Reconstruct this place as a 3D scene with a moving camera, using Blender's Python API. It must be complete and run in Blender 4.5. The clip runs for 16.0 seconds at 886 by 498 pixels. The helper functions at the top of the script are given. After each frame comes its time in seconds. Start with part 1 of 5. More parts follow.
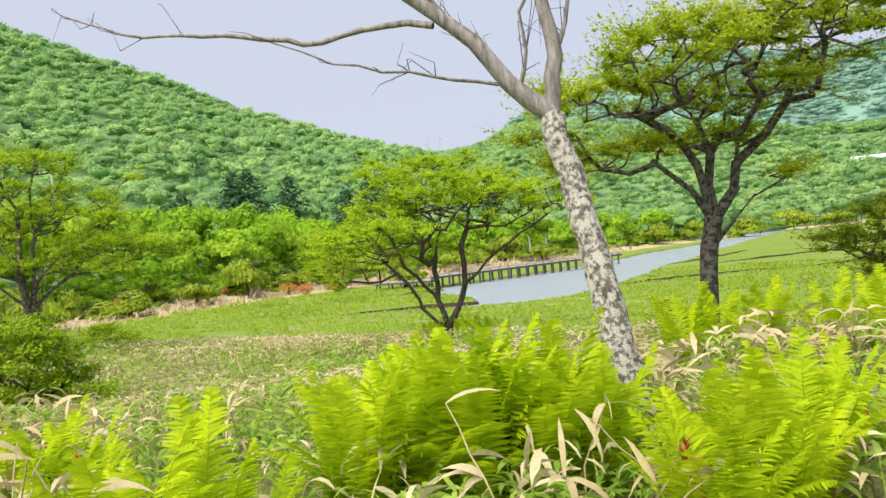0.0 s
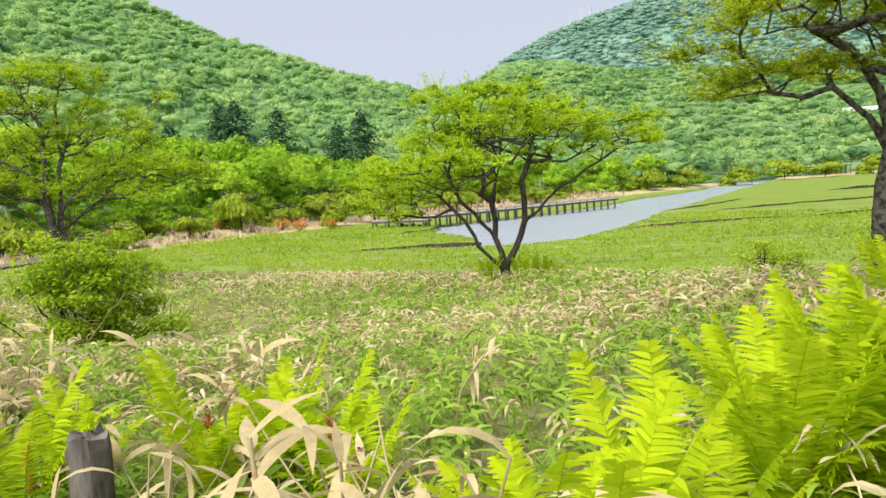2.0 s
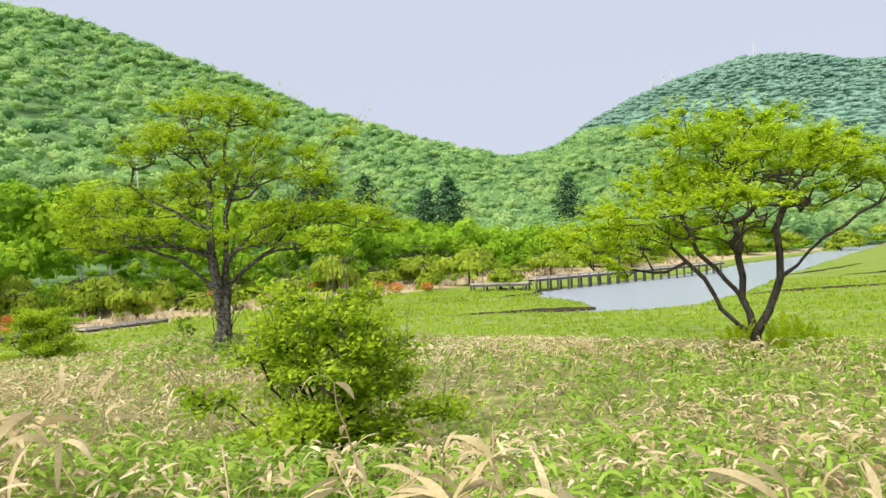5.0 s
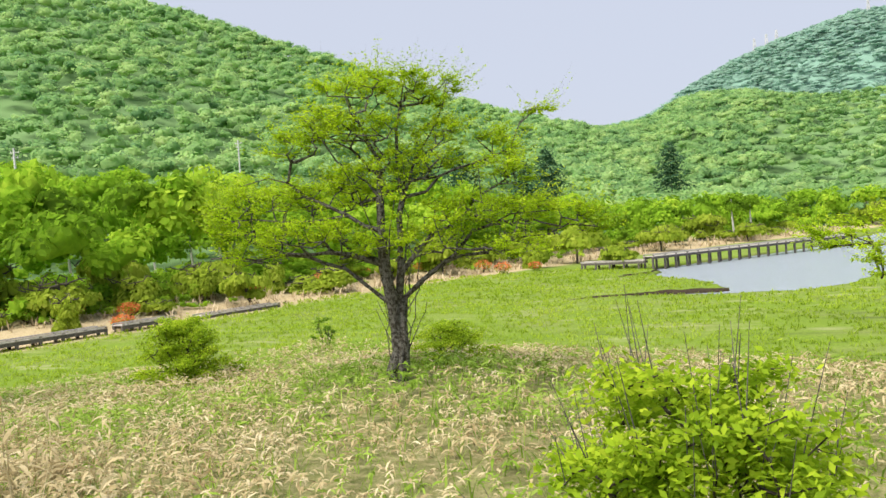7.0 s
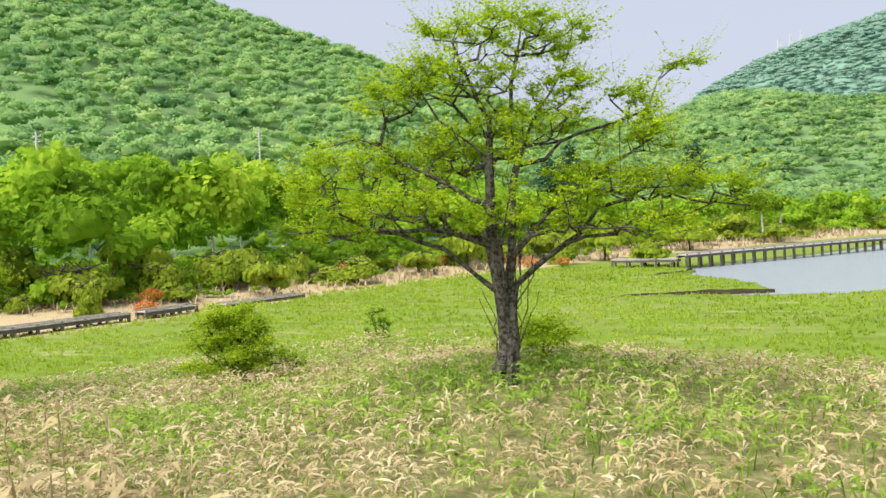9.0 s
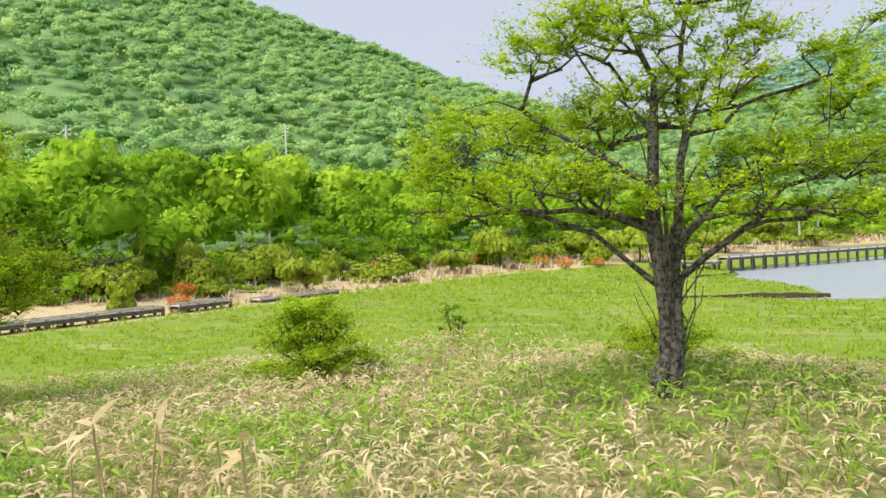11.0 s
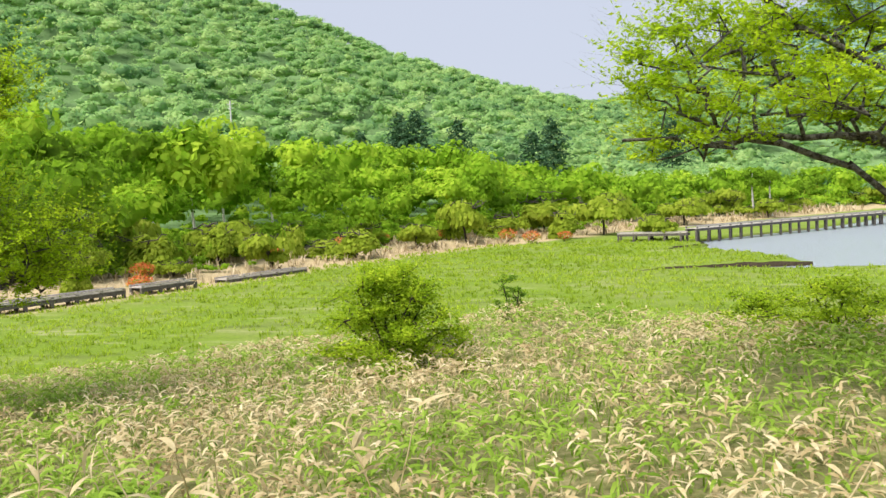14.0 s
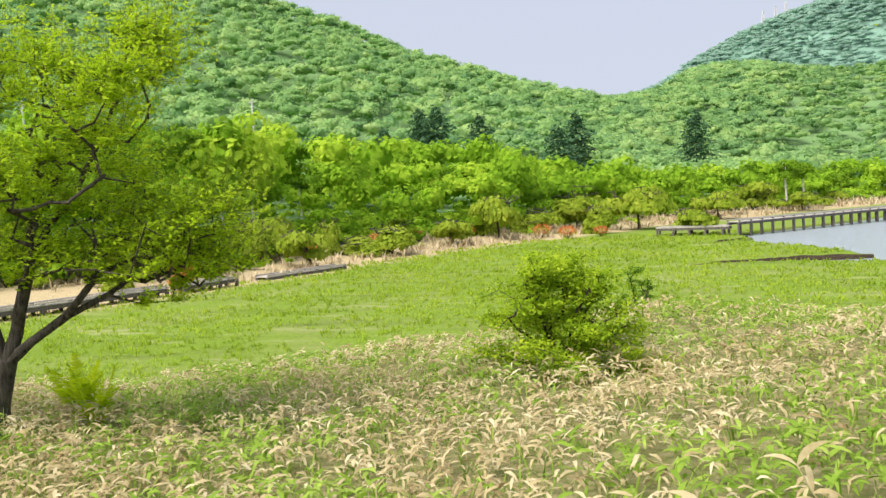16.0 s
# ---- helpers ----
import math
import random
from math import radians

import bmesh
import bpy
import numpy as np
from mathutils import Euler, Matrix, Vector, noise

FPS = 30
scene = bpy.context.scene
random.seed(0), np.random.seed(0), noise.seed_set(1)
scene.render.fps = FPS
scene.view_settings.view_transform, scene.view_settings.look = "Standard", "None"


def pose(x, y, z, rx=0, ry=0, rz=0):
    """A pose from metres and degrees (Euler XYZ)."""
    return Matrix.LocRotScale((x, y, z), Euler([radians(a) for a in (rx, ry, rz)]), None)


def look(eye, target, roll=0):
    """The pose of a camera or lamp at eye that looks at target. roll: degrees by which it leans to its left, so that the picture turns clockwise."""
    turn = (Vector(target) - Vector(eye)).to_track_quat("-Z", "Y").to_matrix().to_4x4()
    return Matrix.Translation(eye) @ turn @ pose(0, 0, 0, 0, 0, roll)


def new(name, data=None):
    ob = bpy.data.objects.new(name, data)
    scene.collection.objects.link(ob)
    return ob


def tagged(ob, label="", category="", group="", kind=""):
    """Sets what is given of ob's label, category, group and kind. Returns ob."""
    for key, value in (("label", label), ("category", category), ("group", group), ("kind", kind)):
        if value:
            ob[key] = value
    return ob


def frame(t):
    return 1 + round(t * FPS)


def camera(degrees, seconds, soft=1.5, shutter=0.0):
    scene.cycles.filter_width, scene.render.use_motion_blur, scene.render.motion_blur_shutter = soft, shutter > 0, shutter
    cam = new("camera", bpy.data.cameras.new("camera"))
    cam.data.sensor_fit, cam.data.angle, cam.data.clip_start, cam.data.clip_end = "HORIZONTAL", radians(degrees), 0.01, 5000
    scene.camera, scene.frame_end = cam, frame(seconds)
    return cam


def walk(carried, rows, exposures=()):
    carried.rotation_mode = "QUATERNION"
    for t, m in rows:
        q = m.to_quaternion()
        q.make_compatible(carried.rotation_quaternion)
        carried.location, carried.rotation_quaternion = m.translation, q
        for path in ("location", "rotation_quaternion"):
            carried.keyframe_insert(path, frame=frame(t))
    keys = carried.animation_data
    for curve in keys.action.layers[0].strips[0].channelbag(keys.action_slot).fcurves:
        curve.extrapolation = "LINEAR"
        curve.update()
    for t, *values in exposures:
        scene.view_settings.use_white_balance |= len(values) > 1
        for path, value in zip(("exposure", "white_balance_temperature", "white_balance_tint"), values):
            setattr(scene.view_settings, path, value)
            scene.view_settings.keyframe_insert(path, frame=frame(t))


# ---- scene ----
cam = camera(60.0, 16.0)
PATH = [
    (0.0, -0.004, 0.000, 0.010, 89.42, 4.74, 5.29),
    (0.5, -0.348, 0.207, -0.031, 88.83, 3.84, 6.14),
    (1.0, -0.711, 0.417, -0.080, 87.17, 6.65, 7.11),
    (1.5, -1.197, 0.657, -0.030, 85.50, 4.37, 5.75),
    (2.0, -1.671, 0.891, -0.034, 84.91, 3.08, 4.18),
    (2.5, -2.172, 1.270, -0.055, 84.60, 3.18, 5.56),
    (3.0, -2.608, 1.641, -0.094, 84.23, 2.25, 4.17),
    (3.5, -3.073, 2.062, -0.107, 85.76, 1.03, 1.90),
    (4.0, -3.550, 2.419, -0.128, 88.64, 0.36, 1.95),
    (4.5, -4.056, 2.860, -0.161, 91.38, 1.98, 6.86),
    (5.0, -4.577, 3.255, -0.202, 90.05, 2.93, 9.92),
    (5.2, -4.752, 3.388, -0.204, 89.20, 3.09, 10.46),
    (7.3, -7.297, 5.809, 0.399, 88.58, 4.09, 16.96),
    (7.5, -7.469, 5.948, 0.386, 88.61, 3.99, 16.88),
    (8.0, -7.919, 6.281, 0.310, 88.56, 3.71, 16.36),
    (8.5, -8.414, 6.625, 0.236, 88.44, 3.27, 16.73),
    (9.0, -8.868, 6.982, 0.177, 88.27, 2.74, 17.79),
    (9.5, -9.389, 7.264, 0.112, 87.95, 2.42, 20.01),
    (9.7, -9.585, 7.372, 0.092, 87.46, 2.42, 20.77),
    (11.8, -11.451, 8.439, -0.037, 89.18, 0.65, 14.61),
    (12.0, -11.648, 8.548, -0.051, 89.19, 0.34, 11.85),
    (12.5, -12.093, 8.809, -0.096, 88.73, 0.92, 8.15),
    (13.0, -12.559, 9.029, -0.150, 88.18, 1.97, 8.24),
    (13.5, -13.074, 9.255, -0.223, 87.77, 2.14, 10.92),
    (14.0, -13.635, 9.367, -0.268, 86.50, 2.60, 15.11),
    (14.5, -14.152, 9.551, -0.317, 84.43, 1.90, 13.33),
    (15.0, -14.758, 9.726, -0.340, 85.22, 2.82, 13.95),
    (15.5, -15.328, 9.893, -0.357, 85.96, 2.98, 15.28),
    (16.0, -15.898, 10.016, -0.375, 86.36, 3.11, 16.26),
]
walk(cam, [(t, pose(*m)) for t, *m in PATH])


# ---- light ----
world = bpy.data.worlds.new("world")
scene.world = world
world.use_nodes = True
wn, wl = world.node_tree.nodes, world.node_tree.links
sky = wn.new("ShaderNodeTexSky")
sky.sky_type, sky.sun_disc = "NISHITA", False
sky.sun_elevation, sky.sun_rotation, sky.dust_density = radians(55), radians(215), 3.0
veil = wn.new("ShaderNodeMix")
veil.data_type = "RGBA"
veil.inputs["Factor"].default_value = 0.86
veil.inputs["B"].default_value = (6.3, 6.75, 8.0, 1)
wl.new(sky.outputs["Color"], veil.inputs["A"])
wl.new(veil.outputs["Result"], wn["Background"].inputs["Color"])
wn["Background"].inputs["Strength"].default_value = 0.076
sun = new("sun", bpy.data.lights.new("sun", "SUN"))
sun.data.energy, sun.data.angle, sun.data.color = 4.6, radians(50), (1.0, 0.905, 0.82)
sun.matrix_world = look((-20, -30, 52), (0, 0, 0))
scene.view_settings.exposure = 0.55

# ---- materials ----


def base_mat(name, rough=0.7, spec=0.3):
    m = bpy.data.materials.new(name)
    m.use_nodes = True
    n, l = m.node_tree.nodes, m.node_tree.links
    b = n["Principled BSDF"]
    b.inputs["Roughness"].default_value = rough
    b.inputs["Specular IOR Level"].default_value = spec
    return m, n, l, b


def ramp_node(n, stops):
    r = n.new("ShaderNodeValToRGB")
    while len(r.color_ramp.elements) < len(stops):
        r.color_ramp.elements.new(0.5)
    for e, (p, c) in zip(r.color_ramp.elements, stops):
        e.position, e.color = p, (*c, 1)
    return r


def noise_node(n, l, scale, detail=4, rough=0.6, coord=None):
    t = n.new("ShaderNodeTexNoise")
    t.inputs["Scale"].default_value, t.inputs["Detail"].default_value, t.inputs["Roughness"].default_value = scale, detail, rough
    if coord is None:
        coord = n.new("ShaderNodeTexCoord").outputs["Object"]
    l.new(coord, t.inputs["Vector"])
    return t


def foliage(name, stops, glow=0.35, rough=0.55, patch=0.25, by_object=False, grain=0.55, spec=0.25, fine=False, by_crown=0.0, relief=0.0):
    """Leaves: a colour for each one, shifted in patches; some light passes through."""
    m, n, l, b = base_mat(name, rough, spec)
    pos = n.new("ShaderNodeNewGeometry")
    info = n.new("ShaderNodeObjectInfo")
    big = noise_node(n, l, patch, 3, 0.55, pos.outputs["Position"])
    mix = n.new("ShaderNodeMath")
    mix.operation = "MULTIPLY_ADD"
    l.new(big.outputs["Fac"], mix.inputs[0])
    mix.inputs[1].default_value = 1.3
    add = n.new("ShaderNodeMath")
    add.operation = "MULTIPLY_ADD"
    l.new(pos.outputs["Random Per Island"], add.inputs[0])
    add.inputs[1].default_value, add.inputs[2].default_value = grain, -0.15 - grain / 2
    l.new(add.outputs[0], mix.inputs[2])
    last = mix
    if by_object:
        last = n.new("ShaderNodeMath")
        last.operation = "MULTIPLY_ADD"
        l.new(info.outputs["Random"], last.inputs[0])
        last.inputs[1].default_value = 0.4
        l.new(mix.outputs[0], last.inputs[2])
    if fine:
        streak = noise_node(n, l, 45, 4, 0.7, pos.outputs["Position"])
        more = n.new("ShaderNodeMath")
        more.operation = "MULTIPLY_ADD"
        l.new(streak.outputs["Fac"], more.inputs[0])
        more.inputs[1].default_value = 0.7
        sub = n.new("ShaderNodeMath")
        sub.inputs[1].default_value = -0.35
        l.new(last.outputs[0], sub.inputs[0])
        l.new(sub.outputs[0], more.inputs[2])
        last = more
    if by_crown:
        tone = n.new("ShaderNodeAttribute")
        tone.attribute_name = "tone"
        shift = n.new("ShaderNodeMath")
        shift.operation = "MULTIPLY_ADD"
        l.new(tone.outputs["Fac"], shift.inputs[0])
        shift.inputs[1].default_value = by_crown
        l.new(last.outputs[0], shift.inputs[2])
        centre = n.new("ShaderNodeMath")
        centre.inputs[1].default_value = -by_crown / 2
        l.new(shift.outputs[0], centre.inputs[0])
        last = centre
    if relief:
        lump = noise_node(n, l, 1.1, 5, 0.7, pos.outputs["Position"])
        bp = n.new("ShaderNodeBump")
        bp.inputs["Strength"].default_value, bp.inputs["Distance"].default_value = 1.0, relief
        l.new(lump.outputs["Fac"], bp.inputs["Height"])
        l.new(bp.outputs[0], b.inputs["Normal"])
        streak = n.new("ShaderNodeMath")
        streak.operation = "MULTIPLY_ADD"
        l.new(lump.outputs["Fac"], streak.inputs[0])
        streak.inputs[1].default_value = 0.9
        base = n.new("ShaderNodeMath")
        base.inputs[1].default_value = -0.45
        l.new(last.outputs[0], base.inputs[0])
        l.new(base.outputs[0], streak.inputs[2])
        last = streak
    r = ramp_node(n, stops)
    l.new(last.outputs[0], r.inputs["Fac"])
    l.new(r.outputs["Color"], b.inputs["Base Color"])
    tr = n.new("ShaderNodeBsdfTranslucent")
    l.new(r.outputs["Color"], tr.inputs["Color"])
    ms = n.new("ShaderNodeMixShader")
    ms.inputs["Fac"].default_value = glow
    l.new(b.outputs[0], ms.inputs[1])
    l.new(tr.outputs[0], ms.inputs[2])
    l.new(ms.outputs[0], n["Material Output"].inputs["Surface"])
    return m


def bark(name, dark, light, spots=None, scale=9.0, bump=0.6):
    m, n, l, b = base_mat(name, 0.9, 0.15)
    co = n.new("ShaderNodeTexCoord").outputs["Object"]
    st = n.new("ShaderNodeMapping")
    st.inputs["Scale"].default_value = (1, 1, 0.22)
    l.new(co, st.inputs["Vector"])
    a = noise_node(n, l, scale * 3, 6, 0.7, st.outputs["Vector"])
    r = ramp_node(n, [(0.33, dark), (0.66, light)])
    l.new(a.outputs["Fac"], r.inputs["Fac"])
    out = r.outputs["Color"]
    if spots:
        s = noise_node(n, l, scale, 7, 0.72, co)
        sr = ramp_node(n, [(0.45, (0, 0, 0)), (0.54, (1, 1, 1))])
        l.new(s.outputs["Fac"], sr.inputs["Fac"])
        mx = n.new("ShaderNodeMix")
        mx.data_type = "RGBA"
        l.new(sr.outputs["Color"], mx.inputs["Factor"])
        l.new(out, mx.inputs["A"])
        mx.inputs["B"].default_value = (*spots, 1)
        out = mx.outputs["Result"]
    l.new(out, b.inputs["Base Color"])
    bp = n.new("ShaderNodeBump")
    bp.inputs["Strength"].default_value, bp.inputs["Distance"].default_value = bump, 0.03
    l.new(a.outputs["Fac"], bp.inputs["Height"])
    l.new(bp.outputs[0], b.inputs["Normal"])
    return m


M_BARK = bark("grey_bark", (0.022, 0.019, 0.016), (0.13, 0.115, 0.095))
M_BARK_DARK = bark("dark_bark", (0.018, 0.015, 0.012), (0.1, 0.085, 0.07))
M_BARK_LICHEN = bark("lichen_bark", (0.06, 0.05, 0.042), (0.25, 0.22, 0.19), (0.58, 0.57, 0.49), 24.0, 0.9)
M_BARK_PALE = bark("pale_bark", (0.12, 0.11, 0.1), (0.38, 0.36, 0.34))
M_BARK_MOTTLED = bark("mottled_bark", (0.014, 0.012, 0.01), (0.085, 0.075, 0.06), (0.17, 0.165, 0.145), 17.0, 0.9)
M_BIRCH = bark("birch_bark", (0.35, 0.33, 0.3), (0.75, 0.73, 0.68), None, 3.0)
M_WOOD = bark("weathered_wood", (0.05, 0.044, 0.04), (0.19, 0.175, 0.16), None, 6.0)
M_DECK = bark("deck_wood", (0.28, 0.26, 0.235), (0.54, 0.51, 0.47), None, 4.0)
M_CONCRETE = bark("pole_concrete", (0.5, 0.5, 0.5), (0.68, 0.68, 0.67), None, 4.0, 0.1)
M_LEAF_TREE = foliage("fresh_tree_leaf", [(0.0, (0.2, 0.33, 0.012)), (0.5, (0.41, 0.59, 0.02)), (1.0, (0.6, 0.74, 0.04))], 0.5, patch=1.2, spec=0.05)
M_LEAF_SHRUB = foliage("shrub_leaf", [(0.0, (0.11, 0.21, 0.012)), (0.5, (0.31, 0.46, 0.022)), (1.0, (0.55, 0.67, 0.05))], 0.5, patch=2.2, spec=0.05)
M_FERN = foliage("fern_frond", [(0.0, (0.24, 0.39, 0.01)), (0.5, (0.43, 0.58, 0.012)), (1.0, (0.58, 0.71, 0.02))], 0.55, patch=2.0, by_object=True, spec=0.05, fine=True)
M_LEAF_OLIVE = foliage("olive_tree_leaf", [(0.0, (0.18, 0.26, 0.012)), (0.5, (0.37, 0.49, 0.022)), (1.0, (0.56, 0.65, 0.04))], 0.45, patch=1.2, spec=0.05)
M_SPIKE = foliage("rust_spike", [(0.0, (0.28, 0.08, 0.015)), (1.0, (0.58, 0.22, 0.05))], 0.2, patch=6)
M_SASA = foliage("bamboo_grass_leaf", [(0.0, (0.11, 0.21, 0.02)), (0.5, (0.25, 0.4, 0.045)), (1.0, (0.44, 0.57, 0.12))], 0.4, patch=0.9, spec=0.12)
M_STRAW = foliage("dry_bamboo_leaf", [(0.0, (0.27, 0.2, 0.09)), (0.5, (0.5, 0.42, 0.23)), (1.0, (0.74, 0.67, 0.46))], 0.3, patch=1.1, spec=0.08, fine=True)
M_BOG = foliage("bog_grass_blade", [(0.0, (0.18, 0.28, 0.022)), (0.5, (0.31, 0.44, 0.034)), (1.0, (0.47, 0.57, 0.075))], 0.5, patch=0.12, spec=0.05, grain=0.35)
M_REED = foliage("dry_reed_blade", [(0.0, (0.36, 0.28, 0.16)), (1.0, (0.68, 0.58, 0.4))], 0.25, patch=0.2)
M_WOODS = foliage("woodland_leaf", [(0.0, (0.12, 0.23, 0.022)), (0.45, (0.28, 0.49, 0.035)), (1.0, (0.52, 0.69, 0.07))], 0.5, patch=0.14, grain=0.3, spec=0.0, by_crown=0.7, relief=0.25)
# Hill and valley leaves paler and bluer than near ones: haze mixed into colour.
M_HILL_HAZED = foliage("hazed_hill_leaf", [(0.0, (0.17, 0.34, 0.15)), (0.5, (0.33, 0.54, 0.2)), (1.0, (0.52, 0.69, 0.28))], 0.5, patch=0.05, grain=0.3, spec=0.0, by_crown=0.7, relief=0.3)
M_VALLEY_HAZED = foliage("hazed_valley_leaf", [(0.0, (0.14, 0.29, 0.12)), (0.5, (0.28, 0.47, 0.17)), (1.0, (0.46, 0.62, 0.23))], 0.5, patch=0.05, grain=0.3, spec=0.0, by_crown=0.7, relief=0.3)
# Aerial haze painted as a blue-green leaf colour with little contrast.
M_FARHILL_HAZED = foliage("hazed_far_hill_leaf", [(0.0, (0.27, 0.44, 0.36)), (0.5, (0.32, 0.5, 0.4)), (1.0, (0.37, 0.55, 0.43))], 0.5, patch=0.02, grain=0.12, spec=0.0, by_crown=0.5, relief=0.1)
M_CONIFER = foliage("conifer_needle", [(0.0, (0.05, 0.12, 0.065)), (1.0, (0.13, 0.25, 0.12))], 0.3, patch=0.3, spec=0.0)
M_AZALEA = foliage("azalea_flower", [(0.0, (0.5, 0.13, 0.03)), (1.0, (0.8, 0.28, 0.09))], 0.3, patch=0.6)
M_ROOF = base_mat("roof_sheet", 0.4)[0]
M_ROOF.node_tree.nodes["Principled BSDF"].inputs["Base Color"].default_value = (0.62, 0.66, 0.68, 1)


def ground_mat():
    """Slope litter, bog turf, dry reeds and woodland floor by painted zone, a haze tint far off, peat on the steep
    banks.
    """
    m, n, l, b = base_mat("ground_soil", 0.95, 0.1)
    pos = n.new("ShaderNodeNewGeometry")
    fine = noise_node(n, l, 7, 8, 0.7, pos.outputs["Position"])
    wide = noise_node(n, l, 0.22, 6, 0.65, pos.outputs["Position"])

    def col(stops, src):
        r = ramp_node(n, stops)
        l.new(src, r.inputs["Fac"])
        return r.outputs["Color"]

    def blend(fac, a, c):
        x = n.new("ShaderNodeMix")
        x.data_type = "RGBA"
        l.new(fac, x.inputs["Factor"])
        l.new(a, x.inputs["A"])
        l.new(c, x.inputs["B"])
        return x.outputs["Result"]

    def zone(name):
        a = n.new("ShaderNodeAttribute")
        a.attribute_name = name
        return a.outputs["Fac"]

    litter = col([(0.3, (0.11, 0.15, 0.035)), (0.5, (0.24, 0.24, 0.1)), (0.7, (0.42, 0.37, 0.21))], fine.outputs["Fac"])
    turf_a = col([(0.3, (0.1, 0.17, 0.02)), (0.7, (0.21, 0.31, 0.035))], fine.outputs["Fac"])
    turf_b = col([(0.3, (0.14, 0.19, 0.05)), (0.7, (0.25, 0.3, 0.08))], fine.outputs["Fac"])
    pick = col([(0.45, (0, 0, 0)), (0.68, (1, 1, 1))], wide.outputs["Fac"])
    turf = blend(pick, turf_a, turf_b)
    lie = n.new("ShaderNodeMapping")
    lie.inputs["Scale"].default_value = (0.16, 0.75, 1)
    lie.inputs["Rotation"].default_value = (0, 0, radians(-16))
    l.new(pos.outputs["Position"], lie.inputs["Vector"])
    rut = noise_node(n, l, 1.0, 7, 0.68, lie.outputs["Vector"])
    wet = n.new("ShaderNodeRGB")
    wet.outputs[0].default_value = (0.09, 0.12, 0.035, 1)
    turf = blend(col([(0.3, (0.75, 0.75, 0.75)), (0.47, (0, 0, 0))], rut.outputs["Fac"]), turf, wet.outputs[0])
    sere = n.new("ShaderNodeRGB")
    sere.outputs[0].default_value = (0.36, 0.36, 0.2, 1)
    turf = blend(col([(0.56, (0, 0, 0)), (0.72, (0.7, 0.7, 0.7))], rut.outputs["Fac"]), turf, sere.outputs[0])
    reed = col([(0.3, (0.3, 0.24, 0.12)), (0.7, (0.56, 0.47, 0.3))], fine.outputs["Fac"])
    floor = col([(0.3, (0.11, 0.21, 0.08)), (0.7, (0.2, 0.32, 0.13))], fine.outputs["Fac"])
    c = blend(zone("bog"), litter, turf)
    c = blend(zone("reed"), c, reed)
    c = blend(zone("wood"), c, floor)
    # Beyond the spur the floor is tinted teal to stand in for haze.
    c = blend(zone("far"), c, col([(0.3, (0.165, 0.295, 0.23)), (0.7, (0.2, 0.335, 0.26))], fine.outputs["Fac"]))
    peat = n.new("ShaderNodeRGB")
    peat.outputs[0].default_value = (0.035, 0.028, 0.018, 1)
    c = blend(zone("peat"), c, peat.outputs[0])
    l.new(c, b.inputs["Base Color"])
    bp = n.new("ShaderNodeBump")
    bp.inputs["Strength"].default_value, bp.inputs["Distance"].default_value = 0.8, 0.08
    l.new(fine.outputs["Fac"], bp.inputs["Height"])
    l.new(bp.outputs[0], b.inputs["Normal"])
    return m


def water_mat():
    m, n, l, b = base_mat("lake_water", 0.2, 0.5)
    b.inputs["Base Color"].default_value = (0.3, 0.35, 0.4, 1)
    b.inputs["IOR"].default_value = 1.33
    pos = n.new("ShaderNodeNewGeometry")
    st = n.new("ShaderNodeMapping")
    st.inputs["Scale"].default_value = (0.55, 1.5, 1)
    st.inputs["Rotation"].default_value = (0, 0, radians(-12))
    l.new(pos.outputs["Position"], st.inputs["Vector"])
    w = noise_node(n, l, 1.6, 5, 0.6, st.outputs["Vector"])
    bp = n.new("ShaderNodeBump")
    bp.inputs["Strength"].default_value, bp.inputs["Distance"].default_value = 0.8, 0.3
    l.new(w.outputs["Fac"], bp.inputs["Height"])
    l.new(bp.outputs[0], b.inputs["Normal"])
    return m


M_GROUND, M_WATER = ground_mat(), water_mat()

# ---- building helpers ----
rng = np.random.default_rng(7)
BOG = -5.54


def mesh_np(name, verts, quads, mat, smooth=False):
    """A mesh from arrays: verts (n, 3), quads (m, 4)."""
    me = bpy.data.meshes.new(name)
    me.vertices.add(len(verts))
    me.vertices.foreach_set("co", np.asarray(verts, np.float32).ravel())
    q = np.asarray(quads, np.int32)
    me.loops.add(q.size)
    me.loops.foreach_set("vertex_index", q.ravel())
    me.polygons.add(len(q))
    me.polygons.foreach_set("loop_start", np.arange(0, q.size, q.shape[1], dtype=np.int32))
    me.polygons.foreach_set("loop_total", np.full(len(q), q.shape[1], np.int32))
    if smooth:
        me.polygons.foreach_set("use_smooth", np.ones(len(q), bool))
    me.materials.append(mat)
    me.update(calc_edges=True)
    return me


def joined(chunks):
    vs, qs, at = [], [], 0
    for v, q in chunks:
        vs.append(v)
        qs.append(q + at)
        at += len(v)
    return np.concatenate(vs), np.concatenate(qs)


def piece(name, me, parent=None, label=""):
    ob = new(name, me)
    if parent is not None:
        ob.parent = parent
    if label:
        ob["label"] = label
    return ob


def thing(name, place, label, category, group="", kind="", turn=0.0):
    ob = new(name)
    ob.matrix_world = pose(*place, 0, 0, turn)
    return tagged(ob, label, category, group, kind)


